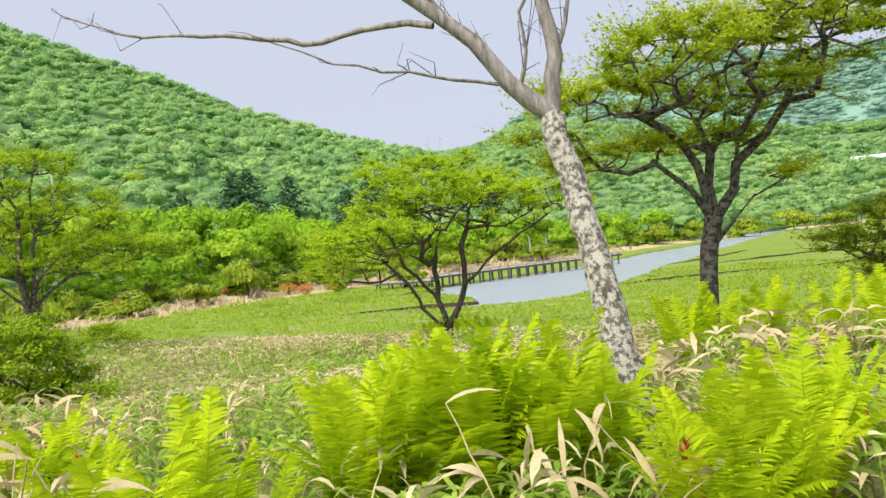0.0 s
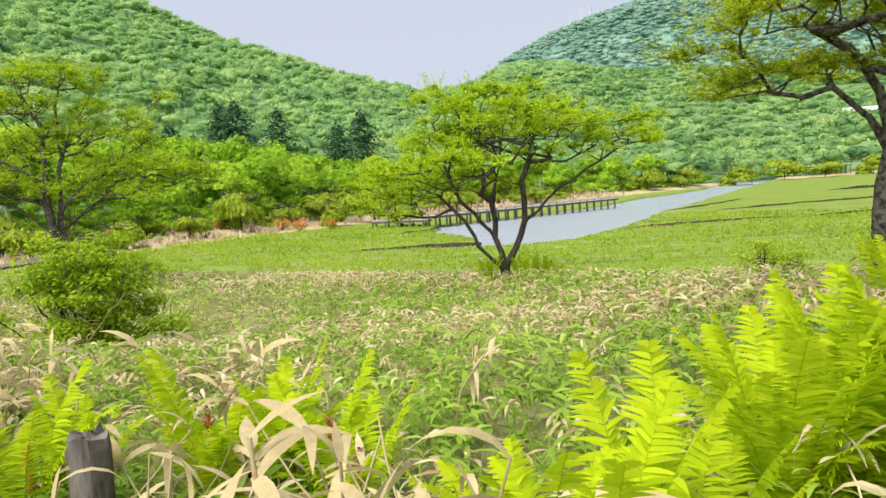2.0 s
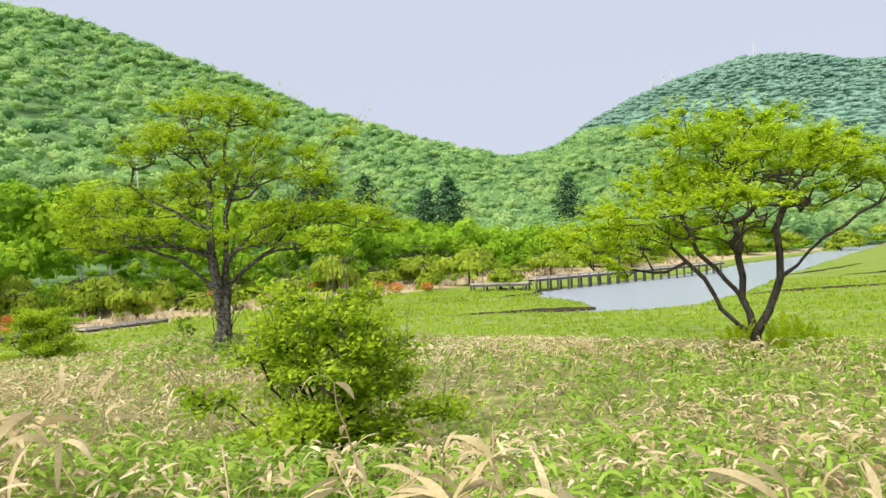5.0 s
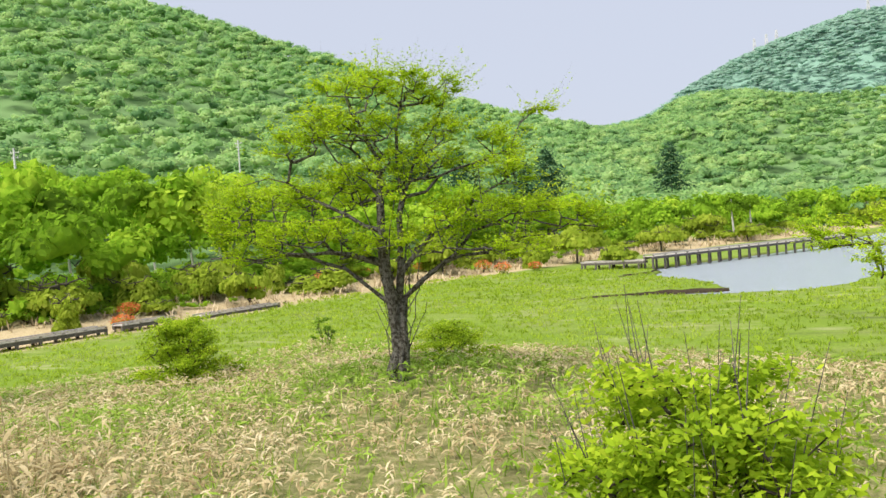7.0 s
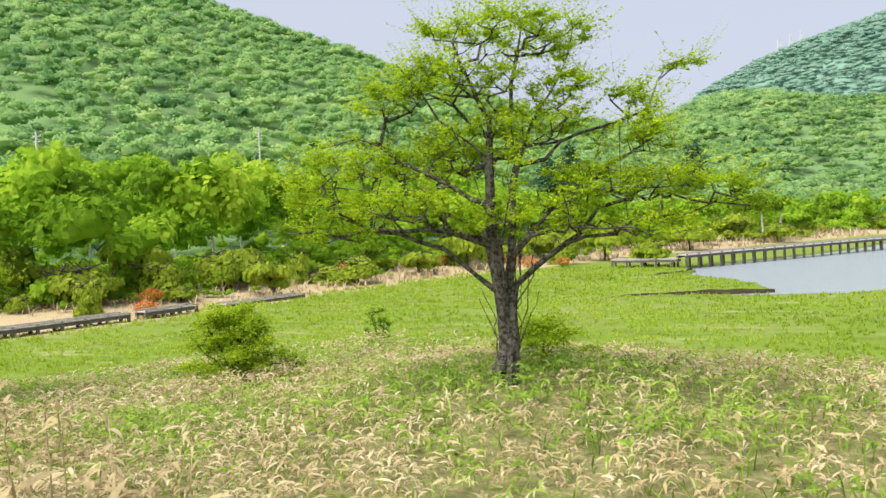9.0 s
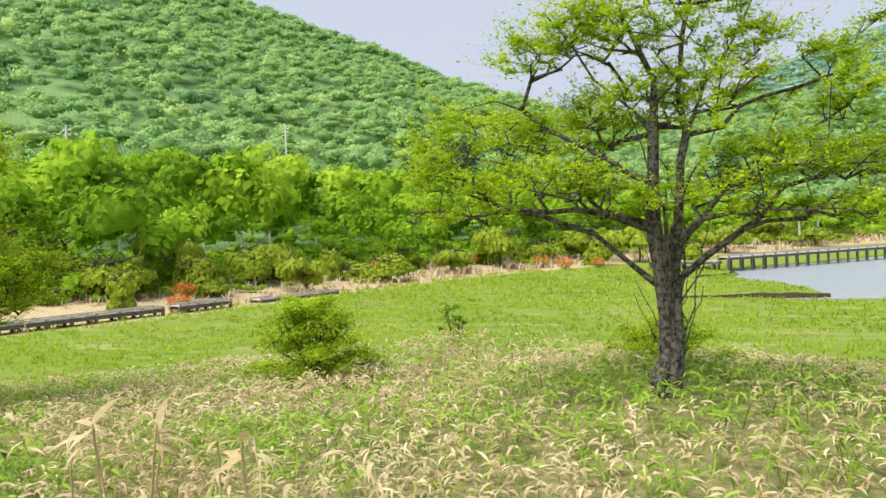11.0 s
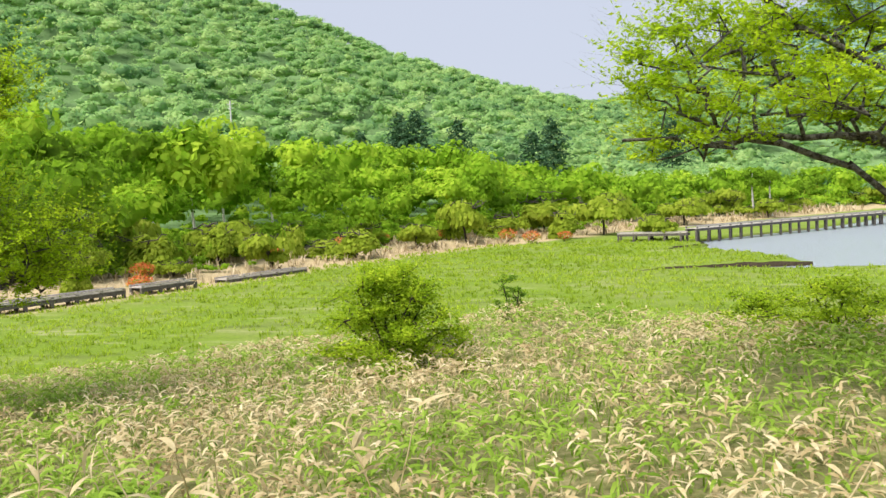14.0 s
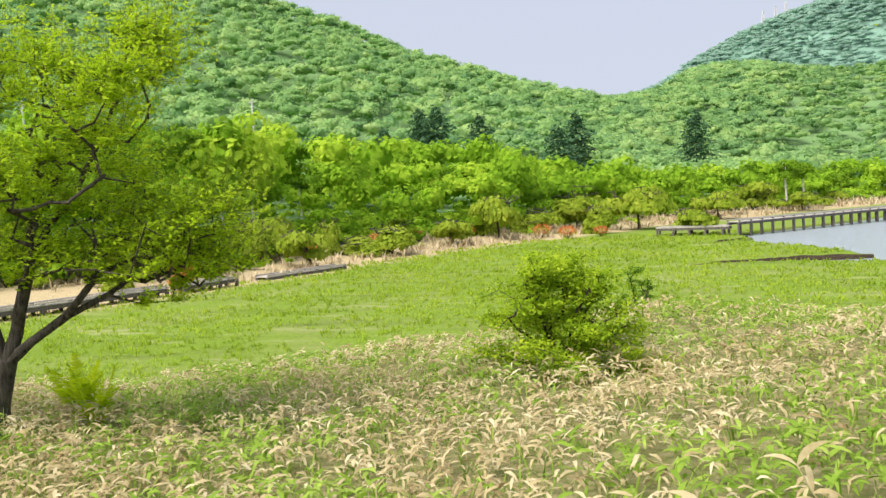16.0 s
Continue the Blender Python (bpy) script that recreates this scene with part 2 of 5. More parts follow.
def blades(base, az, elev, droop, length, width, shape=(0.35, 1.0, 0.75, 0.03), roll=None):
    """Strap leaves that leave base at (az, elev) and bend down by droop radians to their tip."""
    n, k = len(base), len(shape)
    v = np.empty((n, k, 2, 3))
    p = np.array(base, float)
    side = np.stack([-np.sin(az), np.cos(az), np.zeros(n)], 1)
    if roll is not None:
        up = np.stack([-np.cos(az) * np.sin(elev), -np.sin(az) * np.sin(elev), np.cos(elev)], 1)
        side = side * np.cos(roll)[:, None] + up * np.sin(roll)[:, None]
    for i in range(k):
        if i:
            e = elev - droop * (i - 0.5) / (k - 1)
            step = length / (k - 1)
            p = p + np.stack([np.cos(az) * np.cos(e), np.sin(az) * np.cos(e), np.sin(e)], 1) * step[:, None]
        w = side * (width * shape[i] / 2)[:, None]
        v[:, i, 0], v[:, i, 1] = p - w, p + w
    a = (np.arange(n) * 2 * k)[:, None] + (np.arange(k - 1) * 2)[None]
    q = np.stack([a, a + 1, a + 3, a + 2], -1).reshape(-1, 4)
    return v.reshape(-1, 3), q


def leaf_quads(pos, size, r, flat=0.5, face=None, aspect=0.5):
    """Small folded-open leaves (one lozenge each) at pos, more level the larger flat is, or turned roughly to face."""
    n = len(pos)
    nrm = r.normal(size=(n, 3))
    if face is None:
        nrm[:, 2] = np.abs(nrm[:, 2]) + flat * 2
    else:
        nrm = face + nrm * 0.33
    nrm /= np.linalg.norm(nrm, axis=1)[:, None]
    t = np.cross(nrm, r.normal(size=(n, 3)))
    t /= np.linalg.norm(t, axis=1)[:, None] + 1e-9
    b = np.cross(nrm, t)
    s = (size * r.uniform(0.6, 1.3, n))[:, None]
    v = np.stack([pos - t * s, pos + b * s * aspect, pos + t * s, pos - b * s * aspect], 1)
    return v.reshape(-1, 3), np.arange(4 * n).reshape(-1, 4)


def tubes(a, b, ra, rb, sides=6):
    """Tapered limbs from points a to b."""
    d = b - a
    d = d / (np.linalg.norm(d, axis=1)[:, None] + 1e-9)
    ref = np.where(np.abs(d[:, 2:]) > 0.9, np.array([[1.0, 0, 0]]), np.array([[0, 0, 1.0]]))
    u = np.cross(d, ref)
    u /= np.linalg.norm(u, axis=1)[:, None] + 1e-9
    w = np.cross(d, u)
    ang = np.arange(sides) * 2 * np.pi / sides
    ring = u[:, None] * np.cos(ang)[None, :, None] + w[:, None] * np.sin(ang)[None, :, None]
    lo, hi = a[:, None] + ring * ra[:, None, None], b[:, None] + ring * rb[:, None, None]
    v = np.concatenate([lo, hi], 1).reshape(-1, 3)
    k = np.arange(sides)
    base = (np.arange(len(a)) * 2 * sides)[:, None]
    q = np.stack([base + k, base + (k + 1) % sides, base + sides + (k + 1) % sides, base + sides + k], -1)
    return v, q.reshape(-1, 4)


def pipe(pts, rad, sides=6):
    """One unbroken tube through the points."""
    pts = np.asarray(pts, float)
    d = np.gradient(pts, axis=0)
    d /= np.linalg.norm(d, axis=1)[:, None] + 1e-9
    ref = np.array([0.31, 0.95, 0.05])
    u = np.cross(d, ref)
    u /= np.linalg.norm(u, axis=1)[:, None] + 1e-9
    w = np.cross(d, u)
    ang = np.arange(sides) * 2 * np.pi / sides
    v = pts[:, None] + (u[:, None] * np.cos(ang)[None, :, None] + w[:, None] * np.sin(ang)[None, :, None]) * np.asarray(rad)[:, None, None]
    k, i = np.meshgrid(np.arange(sides), np.arange(len(pts) - 1))
    q = np.stack([i * sides + k, i * sides + (k + 1) % sides, (i + 1) * sides + (k + 1) % sides, (i + 1) * sides + k], -1)
    return v.reshape(-1, 3), q.reshape(-1, 4)


def path_points(knots, step=0.25, wob=0.03, r=None):
    """A wavering line through the knots."""
    pts = [np.array(knots[0], float)]
    for a, b in zip(knots[:-1], knots[1:]):
        a, b = np.array(a, float), np.array(b, float)
        k = max(1, int(np.linalg.norm(b - a) / step))
        for i in range(1, k + 1):
            p = a + (b - a) * i / k
            if r is not None and i < k:
                p = p + r.normal(size=3) * wob
            pts.append(p)
    return pts


def grow(stems, targets, r, seg=0.3, wob=0.12, lift=0.15, thin=0.012, power=0.42):
    """Limbs from the stems out to every target: nodes, parents, radii and the tip nodes."""
    nodes, parent = [], []
    start = {}
    for knots in stems:
        pts = path_points(knots, seg, wob * 0.3, r)
        key = tuple(np.round(knots[0], 3))
        prev = start.get(key)
        if prev is None and nodes:
            d = [np.linalg.norm(np.array(p) - pts[0]) for p in nodes]
            prev = int(np.argmin(d)) if min(d) < 0.25 and pts[0][2] > 0.3 else None
        if prev is None:
            nodes.append(pts[0])
            parent.append(-1)
            prev = len(nodes) - 1
            start[key] = prev
        for p in pts[1:]:
            nodes.append(p)
            parent.append(prev)
            prev = len(nodes) - 1
    free = len(nodes)
    root = np.array(nodes[0])
    order = np.argsort(np.linalg.norm(targets - root, axis=1))
    tips = []
    for i in order:
        t = targets[i]
        arr = np.array(nodes)
        d = np.linalg.norm(arr - t, axis=1) + np.where(arr[:, 2] > t[2] + 0.1, 0.6, 0.0)
        d = d + np.where(arr[:, 2] < root[2] + 0.25 * (t[2] - root[2]), 0.5, 0.0)
        j = int(np.argmin(d))
        a = arr[j]
        k = max(1, int(np.linalg.norm(t - a) / seg))
        prev = j
        for s in range(1, k + 1):
            f = s / k
            p = a + (t - a) * f
            if s < k:
                p = p + r.normal(size=3) * wob * 0.5 + np.array([0, 0, -lift * np.sin(np.pi * f)])
            nodes.append(p)
            parent.append(prev)
            prev = len(nodes) - 1
        tips.append(prev)
    nodes = np.array(nodes)
    load = np.zeros(len(nodes))
    load[tips] += 1
    for i in range(len(nodes) - 1, -1, -1):
        if parent[i] >= 0:
            load[parent[i]] += load[i]
    rad = thin * np.maximum(load, 1) ** power
    return nodes, np.array(parent), rad, np.array(tips), free


def limbs_mesh(name, nodes, parent, rad, mat, sides=6, keep=None):
    i = np.flatnonzero(parent >= 0)
    if keep is not None:
        i = i[keep[i]]
    p = parent[i]
    v, q = tubes(nodes[p], nodes[i] + (nodes[i] - nodes[p]) * 0.12, np.maximum(rad[p] * 0.5 + rad[i] * 0.5, rad[i]), rad[i], sides)
    return mesh_np(name, v, q, mat, True)


def in_pads(pads, n, r):
    """Points in a union of flattened ellipsoids (x, y, z, rx, ry, rz)."""
    pads = np.array(pads, float)
    vol = pads[:, 3] * pads[:, 4] * pads[:, 5]
    pick = r.choice(len(pads), n, p=vol ** 0.75 / (vol ** 0.75).sum())
    d = r.normal(size=(n, 3))
    d /= np.linalg.norm(d, axis=1)[:, None]
    d *= r.uniform(0.25, 1, n)[:, None] ** 0.5
    return pads[pick, :3] + d * pads[pick, 3:]

# ---- the lie of the land ----
WAY = np.array([-0.846, 0.533])          # the line walked
SIDE = np.array([0.533, 0.846])          # towards the bog
WATER = [(-9, 91), (-8.5, 80), (-3.5, 70), (-4.2, 66.5), (-9.5, 64), (-10, 62.3), (-3, 61.5), (3, 62.5), (8.4, 72.5), (13, 84), (19, 100),
         (28, 121), (43, 157), (88, 258), (76, 262), (46, 186), (25, 150), (13, 122), (2, 106), (-6, 97)]


def inside(poly, x, y):
    """Signed distance to a closed outline: positive inside."""
    x, y = np.asarray(x, float), np.asarray(y, float)
    hit = np.zeros(x.shape, bool)
    best = np.full(x.shape, 1e9)
    for (ax, ay), (bx, by) in zip(poly, poly[1:] + poly[:1]):
        cut = ((ay > y) != (by > y)) & (x < (bx - ax) * (y - ay) / (by - ay + 1e-12) + ax)
        hit ^= cut
        t = np.clip(((x - ax) * (bx - ax) + (y - ay) * (by - ay)) / ((bx - ax) ** 2 + (by - ay) ** 2), 0, 1)
        best = np.minimum(best, np.hypot(x - ax - t * (bx - ax), y - ay - t * (by - ay)))
    return np.where(hit, best, -best)


def smooth(a, b, x):
    t = np.clip((x - a) / (b - a), 0, 1)
    return t * t * (3 - 2 * t)


def wavy(x, y, s, seed=0.0):
    """Cheap uneven relief from -1 to 1."""
    return (np.sin(x / s + 1.7 * np.sin(y / s * 0.7 + seed)) + np.sin(y / s * 1.3 + 2.1 * np.sin(x / s * 0.6 - seed)) + np.sin((x + y) / s * 2.3 + seed) * 0.5) / 2.5


def polar(x, y):
    dx, dy = np.asarray(x, float) + 5, np.asarray(y, float) - 3
    return np.degrees(np.arctan2(dx, dy)), np.hypot(dx, dy)


def rim(az):
    """How far off the bog ends and the woods begin."""
    return np.interp(az, [-90, -45, -38, -32, -25, -15, -8, 0, 8, 14, 20, 30, 60], [55, 62, 67, 74, 82, 97, 112, 130, 160, 200, 260, 330, 330])


def height(x, y):
    x, y = np.asarray(x, float), np.asarray(y, float)
    xs, ys = np.clip(x, -30, 14), np.clip(y, -6, 26)
    quad = -0.86 + 0.0303 * xs - 0.0537 * ys - 0.00467 * xs * ys - 0.00203 * ys * ys - 0.0035 * xs * xs
    u, s = x * WAY[0] + y * WAY[1], x * SIDE[0] + y * SIDE[1]
    track = np.interp(u, [-4, 0, 5.6, 9.3, 11.3, 14, 18.8, 26], [-1.3, -1.33, -1.5, -1.15, -1.22, -1.4, -1.85, -2.2])
    z = quad + (track - quad) * np.exp(-(s / np.interp(u, [0, 5, 8], [4.5, 4.0, 2.6])) ** 2)
    z = z - 0.42 * np.exp(-((x + 4.5) / 4.5) ** 2 - ((y - 10) / 3.4) ** 2)
    z = z - 0.4 * np.exp(-((x + 7.08) / 2.2) ** 2 - ((y - 10.4) / 2.0) ** 2)
    z = z + 0.3 * np.exp(-((x + 11.2) ** 2 + (y - 16.7) ** 2) / 5.0)
    z = z + 0.45 * np.exp(-((x + 16.5) ** 2 + (y - 25) ** 2) / 5.0)
    z = np.where(s < 0, np.maximum(z, track + 0.12 * np.clip(-s - 1, 0, 30)), z)
    crest = np.interp(x, [-40, -24, -14, -4, 4, 12, 30], [13, 19, 23.5, 18.5, 20, 25, 42])
    z = z - 0.21 * np.clip(y - crest, 0, 60) * smooth(0, 3, y - crest)
    az, r = polar(x, y)
    z = z + 0.05 * wavy(x, y, 1.3) + 0.08 * wavy(x, y, 4.1, 2.0)
    flat = BOG + 0.22 + 0.05 * wavy(x, y, 2.4, 1.0)
    z = np.maximum(z, flat)
    z = np.where((y > 30) & (r > 45), flat, z)
    w = inside(WATER, x, y) + 0.5 * wavy(x, y, 1.7, 0.5)
    z = np.where((w > -2) & (y > 55), z - 0.6 * smooth(-0.15, 0.3, w), z)
    dry = rim(az)
    z = z + 0.5 * smooth(dry, dry + 8, r) * (np.abs(az) < 100) * (w < -1)
    left = np.interp(az, [-100, -60, -45, -37, -32, -25, -17, -13, -8, -4, 0, 5, 12, 25, 60, 100], [10, 17, 17.6, 16.6, 15.0, 12.9, 9.9, 8.7, 7.3, 6.0, 4.4, 3.2, 2, 1, 0.5, 0])
    right = np.interp(az, [-60, -20, -10, -5, -1, 1.5, 4.6, 7.3, 9.5, 12.2, 16, 19, 23.6, 30, 60, 100], [2, 3.2, 4.9, 6.4, 7.2, 8.7, 10.1, 11.0, 11.6, 12.0, 11.5, 10.9, 10.9, 10.2, 8, 5])
    spur = np.interp(az, [-30, -12, -8, -4, -1.7, 0.7, 3, 5.6, 8, 10.7, 13.5, 20, 30, 60, 100], [1, 4, 5.4, 6.4, 6.6, 7.8, 8.1, 7.8, 7.1, 6.6, 6.7, 5.6, 5, 4, 2])
    hl = np.tan(np.radians(left)) * 560 * (0.12 * np.clip((r - dry - 10) / (560 - dry), 0, 1) + 0.88 * smooth(dry + 45, 600, r) ** 1.25) + 5 * wavy(x, y, 45) * smooth(dry + 40, dry + 180, r)
    hr = np.tan(np.radians(right)) * 930 * smooth(540, 960, r) + 8 * wavy(x, y, 70, 1.0) * smooth(620, 750, r)
    hs = np.tan(np.radians(spur)) * 640 * smooth(300, 660, r) ** 0.9 * (1 - 0.4 * smooth(680, 820, r)) + 4 * wavy(x, y, 55, 2.0) * smooth(380, 520, r)
    front = smooth(-110, -95, az) * (1 - smooth(95, 110, az))
    return z + np.where(r > 50, np.maximum(np.maximum(hl, hs), hr), 0) * front


def spot(x, y, sink=0.0):
    return (x, y, float(height(x, y)) - sink)


def build_ground():
    front = np.linspace(-75, 75, 380)
    back = np.linspace(75, 285, 62)[1:-1]
    az = np.radians(np.concatenate([front, back]))
    rr = np.concatenate([np.geomspace(0.4, 10, 34)[:-1], np.geomspace(10, 150, 230)[:-1], np.geomspace(150, 4200, 76)])
    cx, cy = -6.0, 4.0
    X, Y = cx + rr[:, None] * np.sin(az)[None], cy + rr[:, None] * np.cos(az)[None]
    X, Y = np.concatenate([[cx], X.ravel()]), np.concatenate([[cy], Y.ravel()])
    Z = height(X, Y)
    na, nr = len(az), len(rr)
    i, j = np.meshgrid(np.arange(nr - 1), np.arange(na), indexing="ij")
    a, b = 1 + i * na + j, 1 + i * na + (j + 1) % na
    q = np.stack([a, a + na, b + na, b], -1).reshape(-1, 4)
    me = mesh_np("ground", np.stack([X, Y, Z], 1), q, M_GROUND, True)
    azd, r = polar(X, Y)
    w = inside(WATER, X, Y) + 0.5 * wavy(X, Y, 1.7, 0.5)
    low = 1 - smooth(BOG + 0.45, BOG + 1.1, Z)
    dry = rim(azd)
    # far: where the ground takes the painted haze tint, beyond 620 m
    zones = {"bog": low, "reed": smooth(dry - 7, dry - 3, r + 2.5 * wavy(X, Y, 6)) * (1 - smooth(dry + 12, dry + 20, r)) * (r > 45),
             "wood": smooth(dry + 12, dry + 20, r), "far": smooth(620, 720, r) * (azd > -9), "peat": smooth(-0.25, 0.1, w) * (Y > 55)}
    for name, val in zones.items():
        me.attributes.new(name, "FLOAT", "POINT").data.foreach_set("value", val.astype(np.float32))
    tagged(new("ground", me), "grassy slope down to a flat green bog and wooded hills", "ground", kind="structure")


build_ground()
bm = bmesh.new()
corners = [bm.verts.new(c) for c in ((-16, 56, BOG), (130, 56, BOG), (130, 300, BOG), (-16, 300, BOG))]
bm.faces.new(corners)
me = bpy.data.meshes.new("water")
bm.to_mesh(me)
bm.free()
me.materials.append(M_WATER)
tagged(new("water", me), "rippled grey-blue lake water reflecting the pale sky", "water", kind="structure")

# ---- woods and hills ----


def crown_kit(count, leaves, size, r, squash=0.75, umbrella=False, core=0.0, sides=9):
    """Crowns one metre in radius, each of many leaf sprays on lumpy shells."""
    kit = []
    for _ in range(count):
        lumps = r.integers(6, 11)
        c = r.normal(size=(lumps, 3))
        c /= np.linalg.norm(c, axis=1)[:, None]
        c *= r.uniform(0.3, 0.65, lumps)[:, None]
        c[:, 2] = c[:, 2] * (0.35 if umbrella else 0.8) + 0.15
        rad = r.uniform(0.3, 0.5, lumps)
        k = r.integers(0, lumps, leaves)
        d = r.normal(size=(leaves, 3))
        d[:, 2] = np.abs(d[:, 2]) * 0.9 - 0.25
        d /= np.linalg.norm(d, axis=1)[:, None]
        if umbrella:
            d[:, 2] *= 0.4
        p = c[k] + d * (rad[k] * r.uniform(0.75, 1.05, leaves))[:, None]
        p[:, 2] *= squash
        v, q = leaf_quads(p, np.full(leaves, size), r, 0.35, d + np.array([0, 0, 0.25]), 0.68)
        if core:
            el, az = np.meshgrid(np.radians([-28, 14, 52, 86]), np.arange(sides) * 2 * np.pi / sides, indexing="ij")
            u = np.stack([np.cos(el) * np.cos(az), np.cos(el) * np.sin(az), np.sin(el)], 2).reshape(-1, 3)
            along = u @ c.T
            reach = along + np.sqrt(np.maximum(rad ** 2 - (c ** 2).sum(1) + along ** 2, 0.0))
            hull = u * (np.maximum(reach.max(1), 0.35) * core)[:, None]
            hull[:, 2] *= squash
            k0 = (np.arange(3)[:, None] * sides + np.arange(sides)).ravel()
            k1 = (np.arange(3)[:, None] * sides + (np.arange(sides) + 1) % sides).ravel()
            v, q = joined([(v, q), (hull, np.stack([k0, k1, k1 + sides, k0 + sides], 1))])
        kit.append((v, q))
    return kit


def scatter_crowns(kit, places, radius, lift, r, stretch=None):
    out = []
    for i, (x, y, z) in enumerate(places):
        v, q = kit[i % len(kit)]
        a = r.uniform(0, 2 * np.pi)
        c, s = np.cos(a), np.sin(a)
        m = np.array([[c, -s, 0], [s, c, 0], [0, 0, 1.0]]) * radius[i]
        t = v @ m.T
        if stretch is not None:
            t[:, 2] *= stretch[i]
        out.append((t + np.array([x, y, z + lift[i]]), q))
    tone = np.concatenate([np.full(len(v), c) for (v, _), c in zip(out, r.beta(1.6, 1.6, len(out)))])
    return (*joined(out), tone)


def toned(name, v, q, tone, mat):
    me = mesh_np(name, v, q, mat, True)
    me.attributes.new("tone", "FLOAT", "POINT").data.foreach_set("value", tone.astype(np.float32))
    return me


def wood_places(n, az0, az1, r0, r1, r, power=0.5):
    az = radians(1) * r.uniform(az0, az1, n)
    d = (r.uniform(0, 1, n) ** power) * (r1 - r0) + r0
    x, y = -5 + d * np.sin(az), 3 + d * np.cos(az)
    return np.stack([x, y, height(x, y)], 1), d


def woods(name, n, az, rr, kit, mat, size, label, r, limit=0.0, power=0.5, tall=(0, 0), squat=(0.8, 1.25)):
    p, d = wood_places(n, *az, *rr, r, power)
    a, _ = polar(p[:, 0], p[:, 1])
    p = p[d > rim(a) + limit]
    k = len(p)
    a, d = polar(p[:, 0], p[:, 1])
    rad = r.uniform(*size, k)
    v, q, tone = scatter_crowns(kit, p, rad, rad * 0.95 + r.uniform(*tall, k) * smooth(0, 8, d - rim(a) - limit + 2) * (1 - 0.8 * smooth(-20, -6, a)), r, r.uniform(*squat, k))
    tagged(new(name, toned(name, v, q, tone, mat)), label, "woods", kind="stuff")


r1 = np.random.default_rng(21)
kit_mid = crown_kit(10, 330, 0.09, r1, core=0.6, sides=8)
kit_far = crown_kit(14, 86, 0.125, r1, core=0.72, sides=6)
kit_low = crown_kit(10, 60, 0.14, r1, core=0.75, sides=6)
kit_dist = crown_kit(12, 15, 0.21, r1, core=0.8, sides=5)
woods("near_woods", 1250, (-56, 32), (66, 215), kit_mid, M_WOODS, (2.3, 5.2), "dense fresh green broadleaf woods behind the bog", r1, 9, 0.75, (0, 6.5))
woods("undergrowth", 700, (-56, 30), (62, 215), kit_low, M_WOODS, (1.0, 2.0), "low bushy undergrowth along the front of the woods", r1, 7, 0.9)
woods("hillside_woods", 5200, (-53, 6), (140, 620), kit_far, M_HILL_HAZED, (3.2, 6.6), "dense green broadleaf woods covering the steep hillside", r1, 40, 0.62, (0, 3), (0.6, 1.0))
woods("valley_woods", 3600, (-8, 42), (180, 690), kit_low, M_VALLEY_HAZED, (3.4, 6.6), "green woods on the valley floor and the low spur", r1, 8, 0.7, squat=(0.6, 1.0))
woods("distant_woods", 7000, (-10, 40), (640, 990), kit_dist, M_FARHILL_HAZED, (5.0, 8.5), "woods on the distant hill, tinted pale blue-green for haze", r1, 40, 0.6, squat=(0.35, 0.6))

k = 1300
az = r1.uniform(-55, 24, k)
d = rim(az) + 3 + 26 * r1.uniform(0, 1, k) ** 0.8
x, y = -5 + d * np.sin(np.radians(az)), 3 + d * np.cos(np.radians(az))
keep = (inside(WATER, x, y) < -4) & ((d > rim(az) + 10) | (wavy(x, y, 5.0, 2.0) > 0.25))
p = np.stack([x, y, height(x, y)], 1)[keep]
size = (0.7 + 1.9 * smooth(3, 24, d - rim(az)) * r1.uniform(0.6, 1.1, k))[keep]
v, q, tone = scatter_crowns(kit_low, p, size, size * 0.45, r1, r1.uniform(0.7, 1.1, len(p)))
tagged(new("edge_bushes", toned("edge_bushes", v, q, tone, M_WOODS)), "green bushes closing the front edge of the woods", "bushes", kind="stuff")

k = 16
side = np.linspace(-15, 15, k)
p = np.stack([185.9 - 5.5 + side * 0.9, 411.8 - 12 - side * 0.42, np.full(k, 14.5)], 1)
v, q, tone = scatter_crowns(kit_far, p, r1.uniform(3.5, 5, k), r1.uniform(1.5, 3.5, k), r1, r1.uniform(1.0, 1.4, k))
tagged(new("house_hedge", toned("house_hedge", v, q, tone, M_VALLEY_HAZED)), "green trees hiding the walls of the far house", "woods", kind="stuff")

# ---- trees beside the path ----


def limb_parts(ob, nodes, parent, rad, mat, cut, trunk="trunk", branch="branch", least=5):
    """The trunk as one part and every limb that leaves it as another."""
    big = rad > rad[0] * cut
    top = np.where(big, 0, -1)
    for i in range(len(nodes)):
        if top[i] < 0 and parent[i] >= 0:
            top[i] = i if big[parent[i]] else top[parent[i]]
    names, count = np.unique(top[top > 0], return_counts=True)
    small = set(names[count < least])
    top = np.array([0 if t in small else t for t in top])
    for t in np.unique(top):
        if t >= 0:
            piece(trunk if t == 0 else branch, limbs_mesh(trunk if t == 0 else branch, nodes, parent, rad, mat, 9 if t == 0 else 5, top == t), ob)


